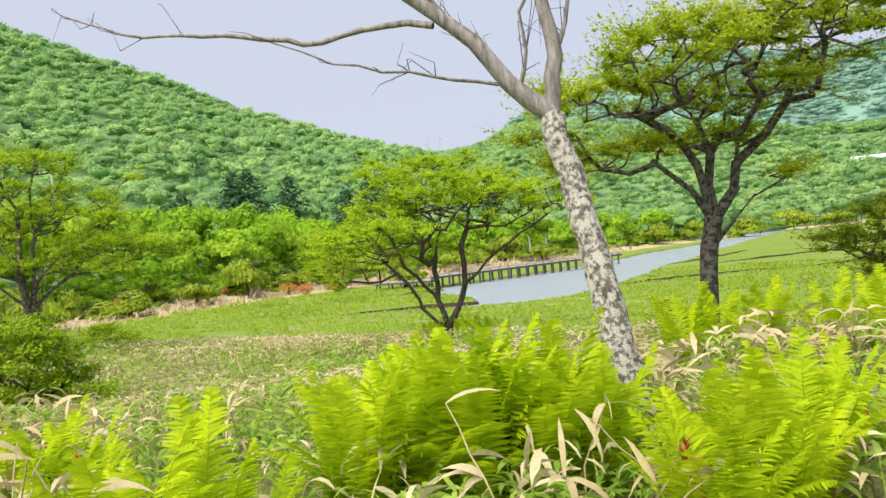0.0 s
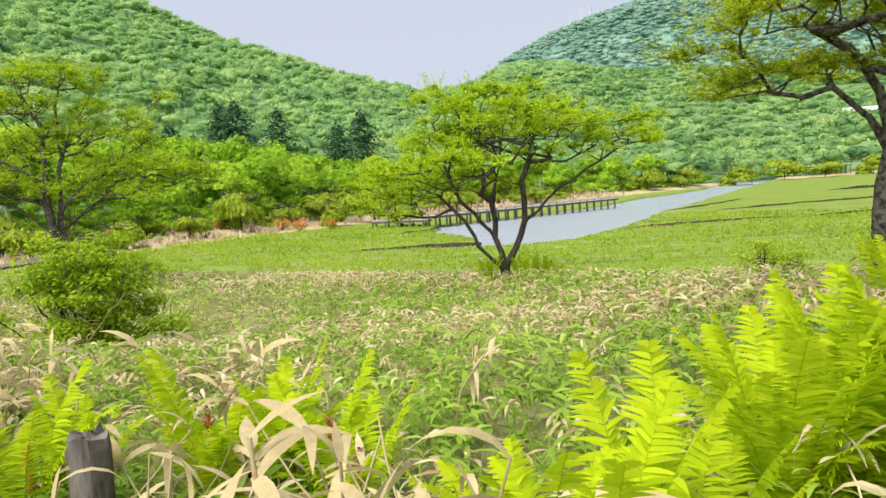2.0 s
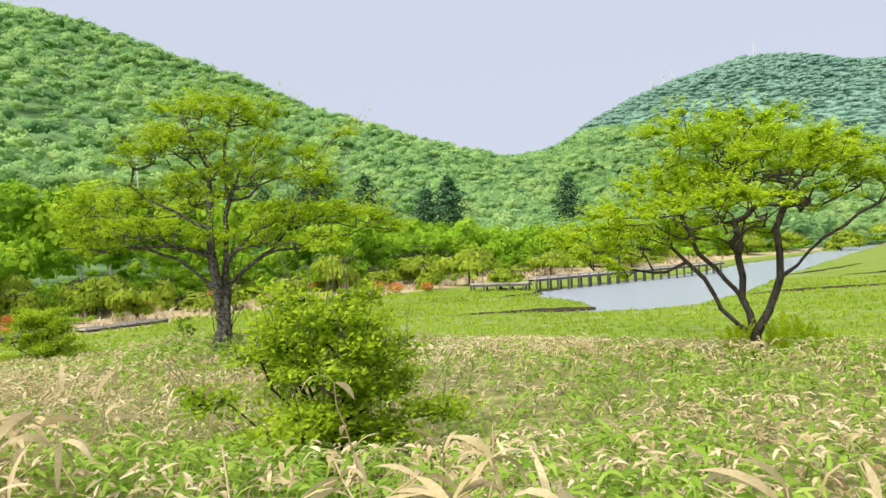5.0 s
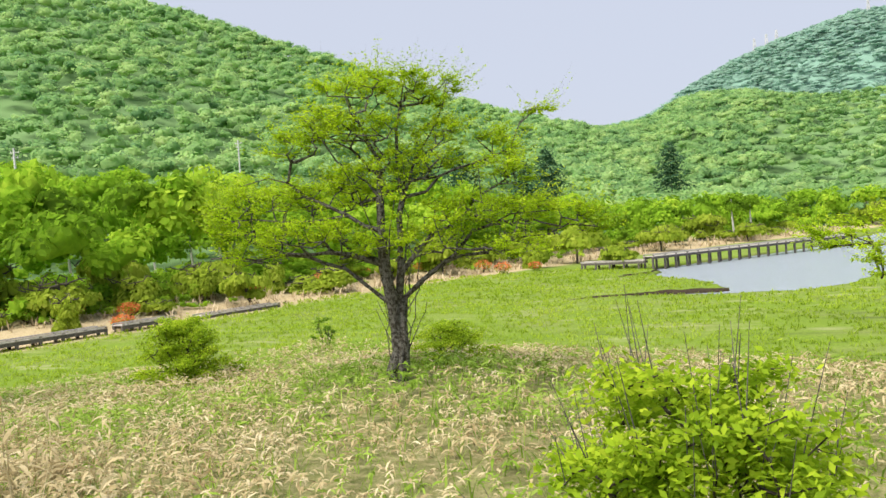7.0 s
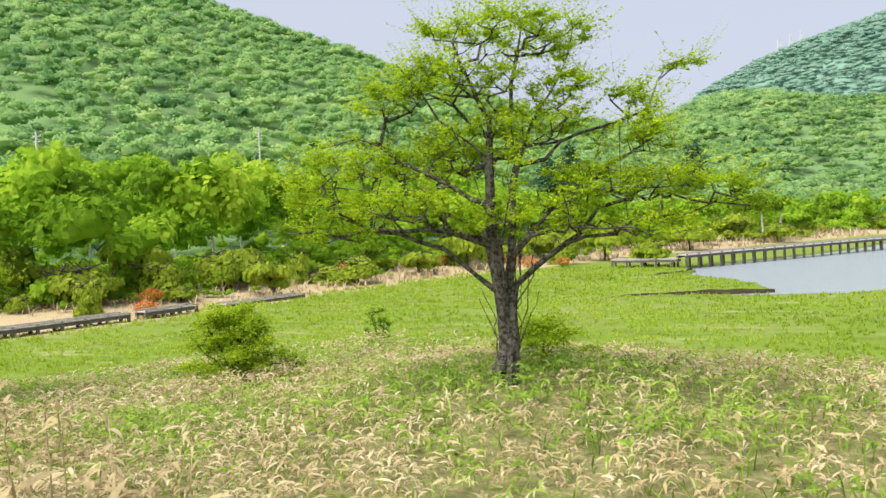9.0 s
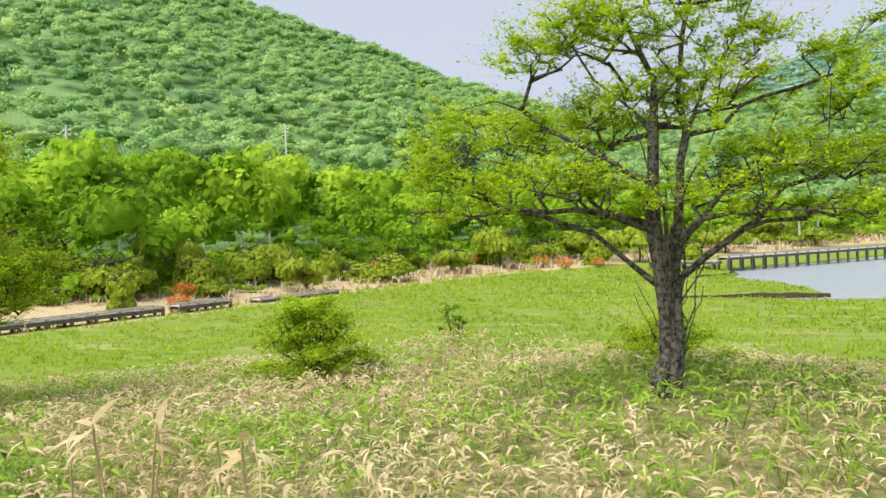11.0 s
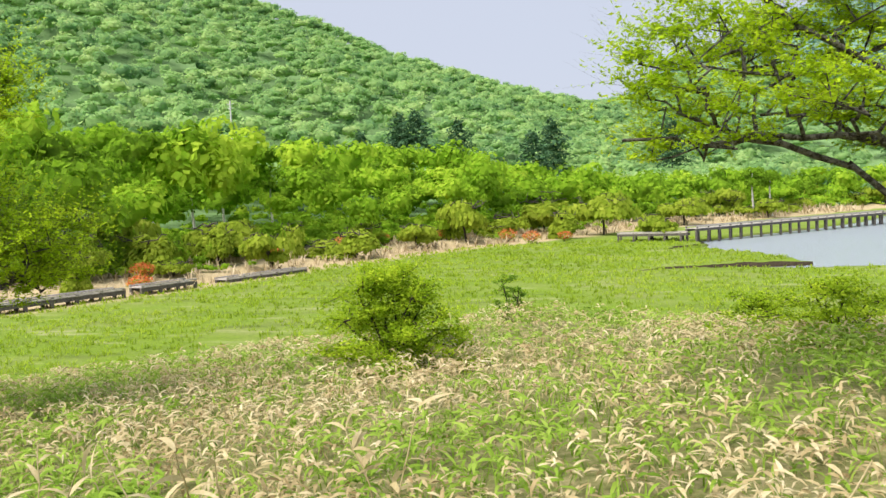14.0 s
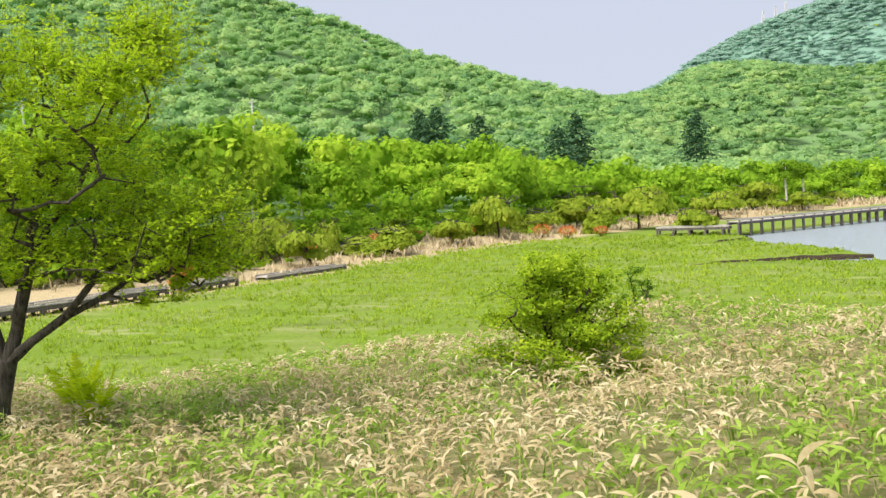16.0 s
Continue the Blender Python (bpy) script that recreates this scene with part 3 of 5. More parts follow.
def tree(name, place, right, px, stems, pads, label, leaf_mat, bark_mat, seed, tips=260, leaves=26000, leaf=0.035, spread=0.17, thin=0.008, power=0.43, depth=0.7, trunk_r=None, bare=0, category="tree", wob=0.12, flat=0.6, tilt=0.0, twigs=1500, stem_r=0.0, sweep=0.2, whips=0):
    """A tree from stems and crown pads given in (across, up) metres; right is the level direction that across runs along."""
    r = np.random.default_rng(seed)
    ob = thing(name, place, label, category)
    ux, uy = np.cos(radians(right)), np.sin(radians(right))

    ct, sn = np.cos(radians(tilt)), np.sin(radians(tilt))

    def to(a, h, w=0.0):
        a, h = a * ct + h * sn, h * ct - a * sn
        return np.array([a * ux * px - w * uy * px, a * uy * px + w * ux * px, h * px])

    st = [[to(*k) for k in s] for s in stems]
    pd = []
    for a, h, ra, rh in pads:
        for _ in range(2):
            w = r.normal() * depth * ra
            pd.append((*to(a + r.normal() * ra * 0.12, h, w), ra * px, ra * px, rh * px))
    t = in_pads(pd, tips, r)
    nodes, parent, rad, tip, free = grow(st, t, r, 0.28, wob, 0.12, thin, power)
    if trunk_r:
        rad = rad * (1 + (trunk_r / rad[0] - 1) * np.clip(rad / rad[0], 0, 1))
    if stem_r:
        f = np.arange(len(nodes)) < free
        rad = np.where(f, np.maximum(rad, stem_r * np.clip(1.2 - nodes[:, 2] / (nodes[:, 2].max() * 0.5), 0.14, 1)), rad)
    limb_parts(ob, nodes, parent, rad, bark_mat, 0.5)
    for _ in range(whips):
        a, z = r.uniform(0, 6.28), r.uniform(0.25, 1.1)
        foot = nodes[np.argmin(np.abs(nodes[:free, 2] - z))]
        d = np.array([np.cos(a), np.sin(a), 0]) * r.uniform(0.15, 0.5)
        pts = np.array(path_points([foot, foot + d * 0.5 + [0, 0, 0.35], foot + d + [0, 0, r.uniform(0.7, 1.4)]], 0.15, 0.025, r))
        piece("shoot", mesh_np("shoot", *pipe(pts, np.linspace(0.011, 0.004, len(pts)), 5), bark_mat, True), ob)
    # leafy shoots that reach out from the outer limbs
    outer = np.flatnonzero(rad < thin * 2.2)
    k = r.choice(outer, twigs)
    out = nodes[k] * np.array([1, 1, 0.0])
    out = out / (np.linalg.norm(out, axis=1)[:, None] + 0.4) + r.normal(size=(twigs, 3)) * np.array([0.75, 0.75, 0.3]) + np.array([0, 0, 0.28])
    out /= np.linalg.norm(out, axis=1)[:, None]
    long = spread * (0.5 + 2.4 * r.uniform(0, 1, twigs) ** 1.6)
    bend = nodes[k] + out * (long * 0.55)[:, None]
    end = bend + (out + np.array([0, 0, sweep]) + r.normal(size=(twigs, 3)) * 0.25) * (long * 0.45)[:, None]
    v, q = tubes(np.concatenate([nodes[k], bend]), np.concatenate([bend, end]), np.repeat((thin * 0.4, thin * 0.25), twigs), np.repeat((thin * 0.25, thin * 0.1), twigs), 3)
    piece("twig_spray", mesh_np("twig_spray", v, q, bark_mat), ob)["kind"] = "stuff"
    leafy = np.flatnonzero(nodes[k, 2] < np.quantile(nodes[k, 2], 1 - bare)) if bare else np.arange(twigs)
    leafy = leafy[r.uniform(size=len(leafy)) < 0.86]
    i = r.choice(leafy, leaves)
    f = (np.floor(r.uniform(0.1, 1.0, leaves) * 7) / 7 + r.normal(size=leaves) * 0.035)[:, None]
    pos = np.where(f < 0.55, nodes[k[i]] + (bend[i] - nodes[k[i]]) * f / 0.55, bend[i] + (end[i] - bend[i]) * (f - 0.55) / 0.45)
    pos = pos + r.normal(size=(leaves, 3)) * np.array([1, 1, 0.6]) * leaf * 0.9
    v, q = leaf_quads(pos, np.full(leaves, leaf), r, flat, None, 0.42)
    piece("crown", mesh_np("crown", v, q, leaf_mat), ob, "fresh yellow-green leaves")
    return ob


tree("spreading_tree", spot(-1.6, 17.2, 0.1), 2, 0.0118,
     [[(0, 0), (-4, 45)], [(-4, 45), (-50, 85), (-72, 130), (-120, 180), (-165, 205)], [(-4, 45), (-20, 100), (-24, 160), (-8, 230), (0, 300)], [(-4, 45), (16, 80), (34, 130), (95, 185), (170, 232), (220, 262)],
      [(-4, 45), (-14, 90), (-90, 190), (-130, 270)], [(34, 130), (30, 200), (60, 290)]],
     [(-160, 195, 105, 24), (-205, 160, 70, 18), (-95, 270, 125, 40), (-10, 300, 130, 42), (60, 310, 120, 36), (160, 290, 110, 24), (225, 268, 60, 14), (-70, 345, 90, 28), (10, 355, 70, 26), (-110, 225, 115, 28), (-50, 200, 90, 22), (110, 250, 90, 18)],
     "small flat-topped tree with forked grey stems and yellow-green leaves", M_LEAF_TREE, M_BARK, 3, 620, 100000, 0.031, 0.19, 0.005, 0.37, 0.55, 0.11, tilt=1.0, twigs=4200, sweep=0.35)
tree("gnarled_tree", spot(-11.2, 16.7, 0.1), 18, 0.0074,
     [[(0, 0, -2), (-20, 32, 0), (-6, 75, 3), (-10, 130, 0), (-22, 200), (-36, 262), (-40, 330), (-43, 400), (-46, 480), (-90, 560), (-118, 622)],
      [(6, 0, 3), (10, 50, 3), (7, 100, -3), (0, 160, 3), (0, 240), (0, 320), (5, 400), (30, 480), (76, 560), (96, 640)],
      [(2, 0, -6), (2, 70, -7), (-4, 130, -6), (-12, 200, -12), (-30, 290, -30), (-70, 370, -60), (-110, 450, -80)],
      [(7, 0, 7), (12, 70, 7), (5, 140, 7), (10, 190, 8), (45, 226), (92, 264), (180, 284), (262, 318), (352, 344), (410, 340)],
      [(-36, 262), (-100, 280), (-190, 280), (-300, 268), (-390, 272)], [(-40, 330), (-110, 362), (-200, 402), (-275, 440), (-330, 424)],
      [(-43, 400), (-100, 452), (-165, 522), (-205, 566)], [(0, 240), (66, 325), (140, 372), (205, 428), (238, 452)],
      [(5, 400), (80, 444), (160, 474), (230, 504), (288, 590)], [(-14, 160, 6), (-60, 205, 12), (-118, 250, 20), (-200, 276, 30), (-320, 306, 30)],
      [(5, 400), (-8, 500), (0, 590), (8, 650)], [(0, 240), (12, 310, 70), (0, 390, 160), (20, 450, 240)], [(-16, 200), (-20, 300, -80), (-6, 390, -170), (-30, 440, -250)],
      [(92, 264), (150, 330), (230, 366), (300, 372)], [(-110, 362), (-170, 352), (-260, 350), (-350, 350)]],
     [(-40, 620, 110, 30), (40, 610, 70, 30), (-153, 548, 80, 36), (-85, 540, 94, 38), (-215, 500, 60, 34), (68, 530, 60, 34), (96, 632, 24, 17), (187, 520, 40, 22), (285, 580, 30, 26), (215, 500, 51, 20), (170, 462, 70, 22), (238, 440, 46, 21), (-264, 392, 90, 34), (-340, 340, 56, 44), (-162, 400, 110, 34), (-200, 320, 120, 30), (-300, 272, 80, 18), (34, 476, 110, 34), (-34, 440, 119, 34), (136, 372, 102, 30), (250, 370, 92, 30), (335, 362, 60, 30), (392, 345, 40, 26), (220, 300, 94, 21), (-90, 300, 80, 30), (60, 310, 90, 30)],
     "gnarled tree with braided stems, tangled bare twigs and young leaves", M_LEAF_TREE, M_BARK_MOTTLED, 5, 1150, 82000, 0.027, 0.22, 0.0035, 0.37, 0.5, 0.09, tilt=4.0, twigs=5600, wob=0.13, stem_r=0.05, sweep=0.5, whips=26)
tree("umbrella_tree", spot(2.14, 8.9, 0.15), 5, 0.0068,
     [[(0, 0), (-8, 80), (-12, 160), (-4, 252)], [(-4, 252), (32, 345), (80, 395), (115, 450), (142, 525), (220, 568), (300, 600)], [(-4, 252), (-40, 300), (-100, 345), (-190, 335)], [(-4, 252), (-10, 365), (-60, 445)], [(-4, 252), (-55, 375), (-130, 425)], [(32, 345), (40, 465)], [(-12, 200), (60, 290), (110, 320)]],
     [(-180, 425, 130, 26), (-110, 480, 140, 30), (-50, 385, 130, 18), (-220, 345, 100, 12), (150, 575, 150, 30), (280, 606, 120, 28), (40, 455, 130, 28), (-30, 535, 130, 28), (-280, 385, 70, 14), (190, 525, 90, 18), (110, 325, 60, 12)],
     "dark-trunked tree with layered spreading crown of fresh leaves", M_LEAF_OLIVE, M_BARK_MOTTLED, 8, 600, 84000, 0.025, 0.2, 0.004, 0.36, 0.55, 0.1, tilt=4.7, twigs=4600)
tree("low_tree", spot(5.6, 9.8, 0.15), 5, 0.0075,
     [[(0, 0), (10, 100), (-10, 200)], [(-10, 200), (-90, 220), (-170, 190)], [(-10, 200), (60, 280)], [(-10, 200), (-80, 280)]],
     [(-120, 235, 100, 32), (-190, 185, 70, 26), (-60, 275, 110, 34), (-130, 150, 80, 24), (30, 290, 120, 34), (-30, 180, 90, 24)],
     "low tree with drooping layers of fresh green leaves", M_LEAF_OLIVE, M_BARK_MOTTLED, 9, 320, 36000, 0.027, 0.18, 0.0055, 0.38, 0.55, 0.13, tilt=4.7, twigs=3000)
tree("leafy_tree", spot(-22.3, 15.9, 0.15), 16, 0.0058,
     [[(0, 0), (0, 80), (14, 150)], [(14, 150), (60, 190), (115, 230), (190, 270), (300, 260)], [(14, 150), (-30, 300), (-20, 480), (30, 640)], [(14, 150), (70, 350), (180, 520), (240, 680)], [(14, 150), (-120, 300), (-200, 420)], [(115, 230), (230, 330), (330, 400)]],
     [(200, 330, 150, 50), (310, 385, 110, 45), (110, 450, 150, 75), (210, 570, 90, 85), (10, 620, 130, 90), (-140, 450, 130, 80), (40, 330, 120, 45), (340, 310, 70, 28), (-180, 300, 100, 45), (240, 660, 50, 60)],
     "leaning tree with dark lichened trunk and light green crown", M_LEAF_TREE, M_BARK, 12, 600, 76000, 0.027, 0.28, 0.004, 0.37, 0.5, 0.1, tilt=3.1, twigs=4500, sweep=1.1)


def bare_tree():
    r = np.random.default_rng(31)
    ob = thing("dead_tree", spot(0.6, 4.2, 0.1), "leaning leafless tree with pale lichen-spotted bark", "tree")
    p, ct, sn = 0.00352, math.cos(radians(4.7)), math.sin(radians(4.7))
    foot = np.array(ob.location)

    def to(a, h, w=0.0):
        a, h, w = a * ct + h * sn, h * ct - a * sn, w - min(h, 0) * -0.22
        return np.array([0.28 + (a * 0.996 - w * 0.092) * p, 4.77 + (a * 0.092 + w * 0.996) * p, 0.72 + h * p]) - foot

    lines = [[(185, -640), (130, -500), (62, -215), (20, -70), (5, 0)], [(5, 0), (-75, 60), (-170, 155), (-250, 210), (-330, 260)],
             [(5, 0), (8, 105), (-18, 205), (0, 320)], [(-205, 158), (-290, 166, 30), (-440, 138, 50), (-590, 160, 70), (-790, 170, 100), (-920, 215, 130)],
             [(-90, 56), (-200, 62, -30), (-290, 66, -50), (-370, 75, -70), (-465, 105, -90)], [(8, 105), (28, 170, 20), (40, 260, 30)], [(-55, 45), (-45, 110, -20), (-60, 170, -40), (-30, 230, -50)],
             [(-250, 210), (-215, 300), (-230, 400)], [(-40, 30), (-120, 120, 30), (-215, 220, 40)]]
    widths = [(0.11, 0.078), (0.06, 0.035), (0.052, 0.035), (0.022, 0.006), (0.012, 0.004), (0.018, 0.01), (0.016, 0.008), (0.03, 0.02), (0.03, 0.018)]
    for i, (line, (wa, wb)) in enumerate(zip(lines, widths)):
        pts = np.array(path_points([to(*k) for k in line], 0.12, 0.012, r))
        rad = np.linspace(wa, wb, len(pts))
        v, q = pipe(pts, rad * (1 + 0.06 * r.normal(size=len(pts))), 14 if i < 3 else 7)
        piece("trunk" if i == 0 else "branch", mesh_np("trunk" if i == 0 else "branch", v, q, (M_BARK_LICHEN, M_BARK_PALE)[i > 0], True), ob)
        if i >= 3:
            k = r.integers(len(pts) // 3, len(pts), 9)
            d = pts[k] - pts[k - 1]
            d /= np.linalg.norm(d, axis=1)[:, None]
            e = pts[k] + (d + r.normal(size=d.shape) * 0.6 + np.array([0, 0, 0.5])) * r.uniform(0.04, 0.14, 9)[:, None]
            f = e + (d + r.normal(size=d.shape) * 0.9) * r.uniform(0.04, 0.14, 9)[:, None]
            v, q = tubes(np.concatenate([pts[k], e]), np.concatenate([e, f]), np.repeat((0.0035, 0.002), 9), np.repeat((0.002, 0.001), 9), 4)
            piece("twig_spray", mesh_np("twig_spray", v, q, M_BARK), ob)["kind"] = "stuff"


bare_tree()


def shrub(name, place, wide, tall, label, seed, stems=7, leaves=6000, leaf=0.022, mat=None, bare=0, tips=90, bark_mat=None, flat=0.4, flare=1.0):
    r = np.random.default_rng(seed)
    ob = thing(name, place, label, "shrub")
    lines, pads = [], []
    for i in range(26):
        level = (i + r.uniform(0.2, 0.9)) / 26
        a = i * 2.4 + r.uniform(-0.4, 0.4)
        reach = wide * 0.5 * min(1.0, flare + 2.2 * level) * (1.04 - 0.72 * level ** 1.4) * r.uniform(0.7, 1.08)
        d, h = np.array([np.cos(a), np.sin(a), 0]), tall * (0.1 + 0.86 * level)
        if i % 2 == 0 and len(lines) < stems * 2:
            lines.append([np.zeros(3), d * reach * 0.35 + [0, 0, h * 0.5], d * reach * 0.9 + [0, 0, h]])
        for f in (0.5, 0.95):
            pads.append((*(d * reach * f + [0, 0, h * (0.86 + 0.14 * f)]), wide * 0.12, wide * 0.12, tall * 0.06))
    t = in_pads(pads, tips, r)
    t[:, 2] = np.maximum(t[:, 2], 0.06)
    nodes, parent, rad, tip, free = grow(lines, t, r, 0.16, 0.06, 0.02, 0.0045, 0.4)
    limb_parts(ob, nodes, parent, rad, bark_mat or M_BARK_DARK, 0.62, "base_stem", "stem", 8)
    outer = np.flatnonzero((rad < 0.009) & (nodes[:, 2] > 0.05))
    if bare:
        k = r.choice(outer, bare)
        d = nodes[k] * np.array([0.5, 0.5, 1.0])
        e = nodes[k] + d / np.linalg.norm(d, axis=1)[:, None] * r.uniform(0.15, 0.65, bare)[:, None] + r.normal(size=d.shape) * 0.06
        v, q = tubes(nodes[k], e, np.full(bare, 0.004), np.full(bare, 0.0015), 4)
        piece("dry_twig_spray", mesh_np("dry_twig_spray", v, q, M_WOOD), ob, "bare grey twigs")["kind"] = "stuff"
    k = r.choice(outer, leaves)
    pos = nodes[k] + r.normal(size=(leaves, 3)) * np.array([0.065, 0.065, 0.03]) * wide / 1.5
    low = leaves // 14
    lift = r.uniform(0.03, 0.5, low)
    a, reach = r.uniform(0, 6.28, low), wide * 0.5 * (1 - lift / 1.3) * np.sqrt(r.uniform(0.1, 1, low))
    reach = reach * (0.8 + 0.25 * np.sin(a * 5 + 14 * lift))
    pos[:low] = np.stack([np.cos(a) * reach, np.sin(a) * reach, lift * tall], 1)
    pos[:, 2] = np.maximum(pos[:, 2], 0.02)
    v, q = leaf_quads(pos, np.full(leaves, leaf), r, flat)
    piece("foliage", mesh_np("foliage", v, q, mat or M_LEAF_SHRUB), ob)
    return ob


M_LEAF_DEEP = foliage("deep_shrub_leaf", [(0.0, (0.05, 0.13, 0.012)), (0.5, (0.15, 0.3, 0.02)), (1.0, (0.36, 0.52, 0.04))], 0.42, patch=2.5, spec=0.1)
shrub("leafy_shrub", spot(-6.95, 9.95, 0.05), 2.4, 2.0, "green shrub with bare grey twigs on top", 41, 9, 24000, 0.032, None, 150, 260, flare=0.4)
shrub("bushy_shrub", spot(-17.3, 19.7, 0.05), 2.3, 1.65, "dense green shrub at the edge of the bog", 42, 9, 24000, 0.03, None, tips=260)
shrub("small_shrub", spot(-16.5, 25.0, 0.05), 0.95, 1.35, "small upright shrub with green leaves", 43, 6, 3200, 0.026, M_LEAF_DEEP, tips=40)
shrub("spreading_shrub", spot(-11.4, 20.0, 0.05), 1.9, 1.0, "low spreading shrub with bright leaves", 44, 7, 9000, 0.028)
shrub("round_shrub", spot(-12.0, 22.7, 0.05), 1.6, 0.8, "low rounded shrub at the slope's foot", 45, 7, 5200, 0.03)
shrub("open_shrub", spot(2.5, 13.2, 0.05), 1.5, 0.9, "low open shrub among dry leaves", 46, 6, 4200, 0.026)
shrub("low_shrub", spot(-20.5, 27.5, 0.05), 1.3, 0.8, "low green shrub at the slope's foot", 47, 6, 3000, 0.03)
for k, (x, y) in enumerate([(-9.7, 30.0), (-6.8, 29.0), (-4.0, 30.5), (-13.2, 28.0)]):
    shrub("sapling", spot(x, y, 0.05), 0.6, 0.9, "thin sapling with few leaves above the bog", 50 + k, 4, 420, 0.03, None, 10, 22)

# ---- bog's edge: boardwalk, bridge, small trees, azaleas ----


def boardwalk(name, a, b, deck, foot, gap, label, rail=0.12, wide=1.3):
    """Planked walkway on posts from a to b."""
    a, b = np.array(a, float), np.array(b, float)
    run = np.linalg.norm(b - a)
    d = (b - a) / run
    ang = np.degrees(np.arctan2(d[1], d[0]))
    ob = thing(name, (a[0], a[1], foot), label, "boardwalk", turn=ang)
    h = deck - foot

    def box(nm, x0, x1, y0, y1, z0, z1, mat):
        bm = bmesh.new()
        bmesh.ops.create_cube(bm, size=1)
        for v in bm.verts:
            v.co = Vector((x0 + (v.co.x + 0.5) * (x1 - x0), y0 + (v.co.y + 0.5) * (y1 - y0), z0 + (v.co.z + 0.5) * (z1 - z0)))
        bmesh.ops.bevel(bm, geom=bm.edges[:], offset=0.015, segments=1)
        m = bpy.data.meshes.new(nm)
        bm.to_mesh(m)
        bm.free()
        m.materials.append(mat)
        return m

    plank = box("plank", 0, 0.46, -wide / 2, wide / 2, h - 0.06, h, M_DECK)
    for i in range(int(run / 0.5)):
        o = piece("plank", plank, ob)
        o.location = (i * 0.5, 0, 0.008 * math.sin(i * 2.7))
    for s in (-1, 1):
        piece("beam", box("beam", 0, run, s * wide * 0.42 - 0.07, s * wide * 0.42 + 0.07, h - 0.3, h - 0.07, M_WOOD), ob)
        piece("kerb_rail", box("kerb_rail", 0, run, s * wide * 0.46 - 0.05, s * wide * 0.46 + 0.05, h + rail - 0.09, h + rail, M_WOOD if rail > 0.5 else M_DECK), ob)
    post = box("post", -0.09, 0.09, -0.09, 0.09, -0.5, h - 0.07, M_WOOD)
    cap = box("rail_block", -0.08, 0.08, -0.05, 0.05, h - 0.02, h + rail - 0.08, M_WOOD)
    for i in range(int(run / gap) + 1):
        for s in (-1, 1):
            o = piece("post", post, ob)
            o.location = (0.1 + i * gap, s * wide * 0.4, 0)
            o.rotation_euler = (0.02 * math.sin(i * 3.1 + s), 0.03 * math.sin(i * 1.7), 0)
            o = piece("rail_block", cap, ob)
            o.location = (0.1 + i * gap, s * wide * 0.46, 0)
    return ob


boardwalk("bridge", (-9.8, 90.5), (15.5, 118.5), BOG + 1.5, BOG - 0.4, 1.75, "long grey weathered timber footbridge on posts over the lake", 0.22, 1.5)
boardwalk("boardwalk", (-52, 33), (-45.8, 50), BOG + 0.78, BOG + 0.2, 1.5, "low grey timber boardwalk across the bog's edge")
boardwalk("boardwalk", (-45.5, 51.2), (-44.2, 55.4), BOG + 0.75, BOG + 0.2, 1.4, "short raised stretch of grey timber boardwalk")
boardwalk("boardwalk", (-43.4, 57.8), (-40.8, 65.5), BOG + 0.5, BOG + 0.2, 1.6, "low pale timber boardwalk among dry reeds")
boardwalk("boardwalk", (-17, 92.5), (-10, 90.8), BOG + 1.1, BOG + 0.2, 1.6, "low grey timber boardwalk leading to the bridge")
boardwalk("footbridge", (96, 262), (118, 275), BOG + 3.6, BOG - 0.3, 2.5, "grey timber footbridge far along the lake", 0.9, 2.5)


def small_tree(x, y, wide, tall, seed, mat, label, kit, trunk=0.1, name="bog_tree", lean=0.0):
    r = np.random.default_rng(seed)
    ob = thing(name, spot(x, y, 0.1), label, "tree", "small trees along the bog")
    top = np.array([lean, 0, tall * 0.62])
    tg = in_pads([(lean, 0, tall * 0.72, wide * 0.42, wide * 0.42, tall * 0.14)], 26, r)
    nodes, parent, rad, _, _ = grow([[np.zeros(3), top * 0.5 + r.normal(size=3) * 0.1, top]], tg, r, 0.6, 0.15, 0.1, trunk * 0.22, 0.42)
    piece("trunk", limbs_mesh("trunk", nodes, parent, rad, M_BARK, 5), ob)
    v, q = kit[seed % len(kit)]
    v = v * np.array([wide * 0.52, wide * 0.52, tall * (1.05 if kit is kit_umb else 0.8)]) + np.array([lean, 0, tall * (0.3 if kit is kit_umb else 0.2)])
    piece("crown", mesh_np("crown", v, q, mat), ob)


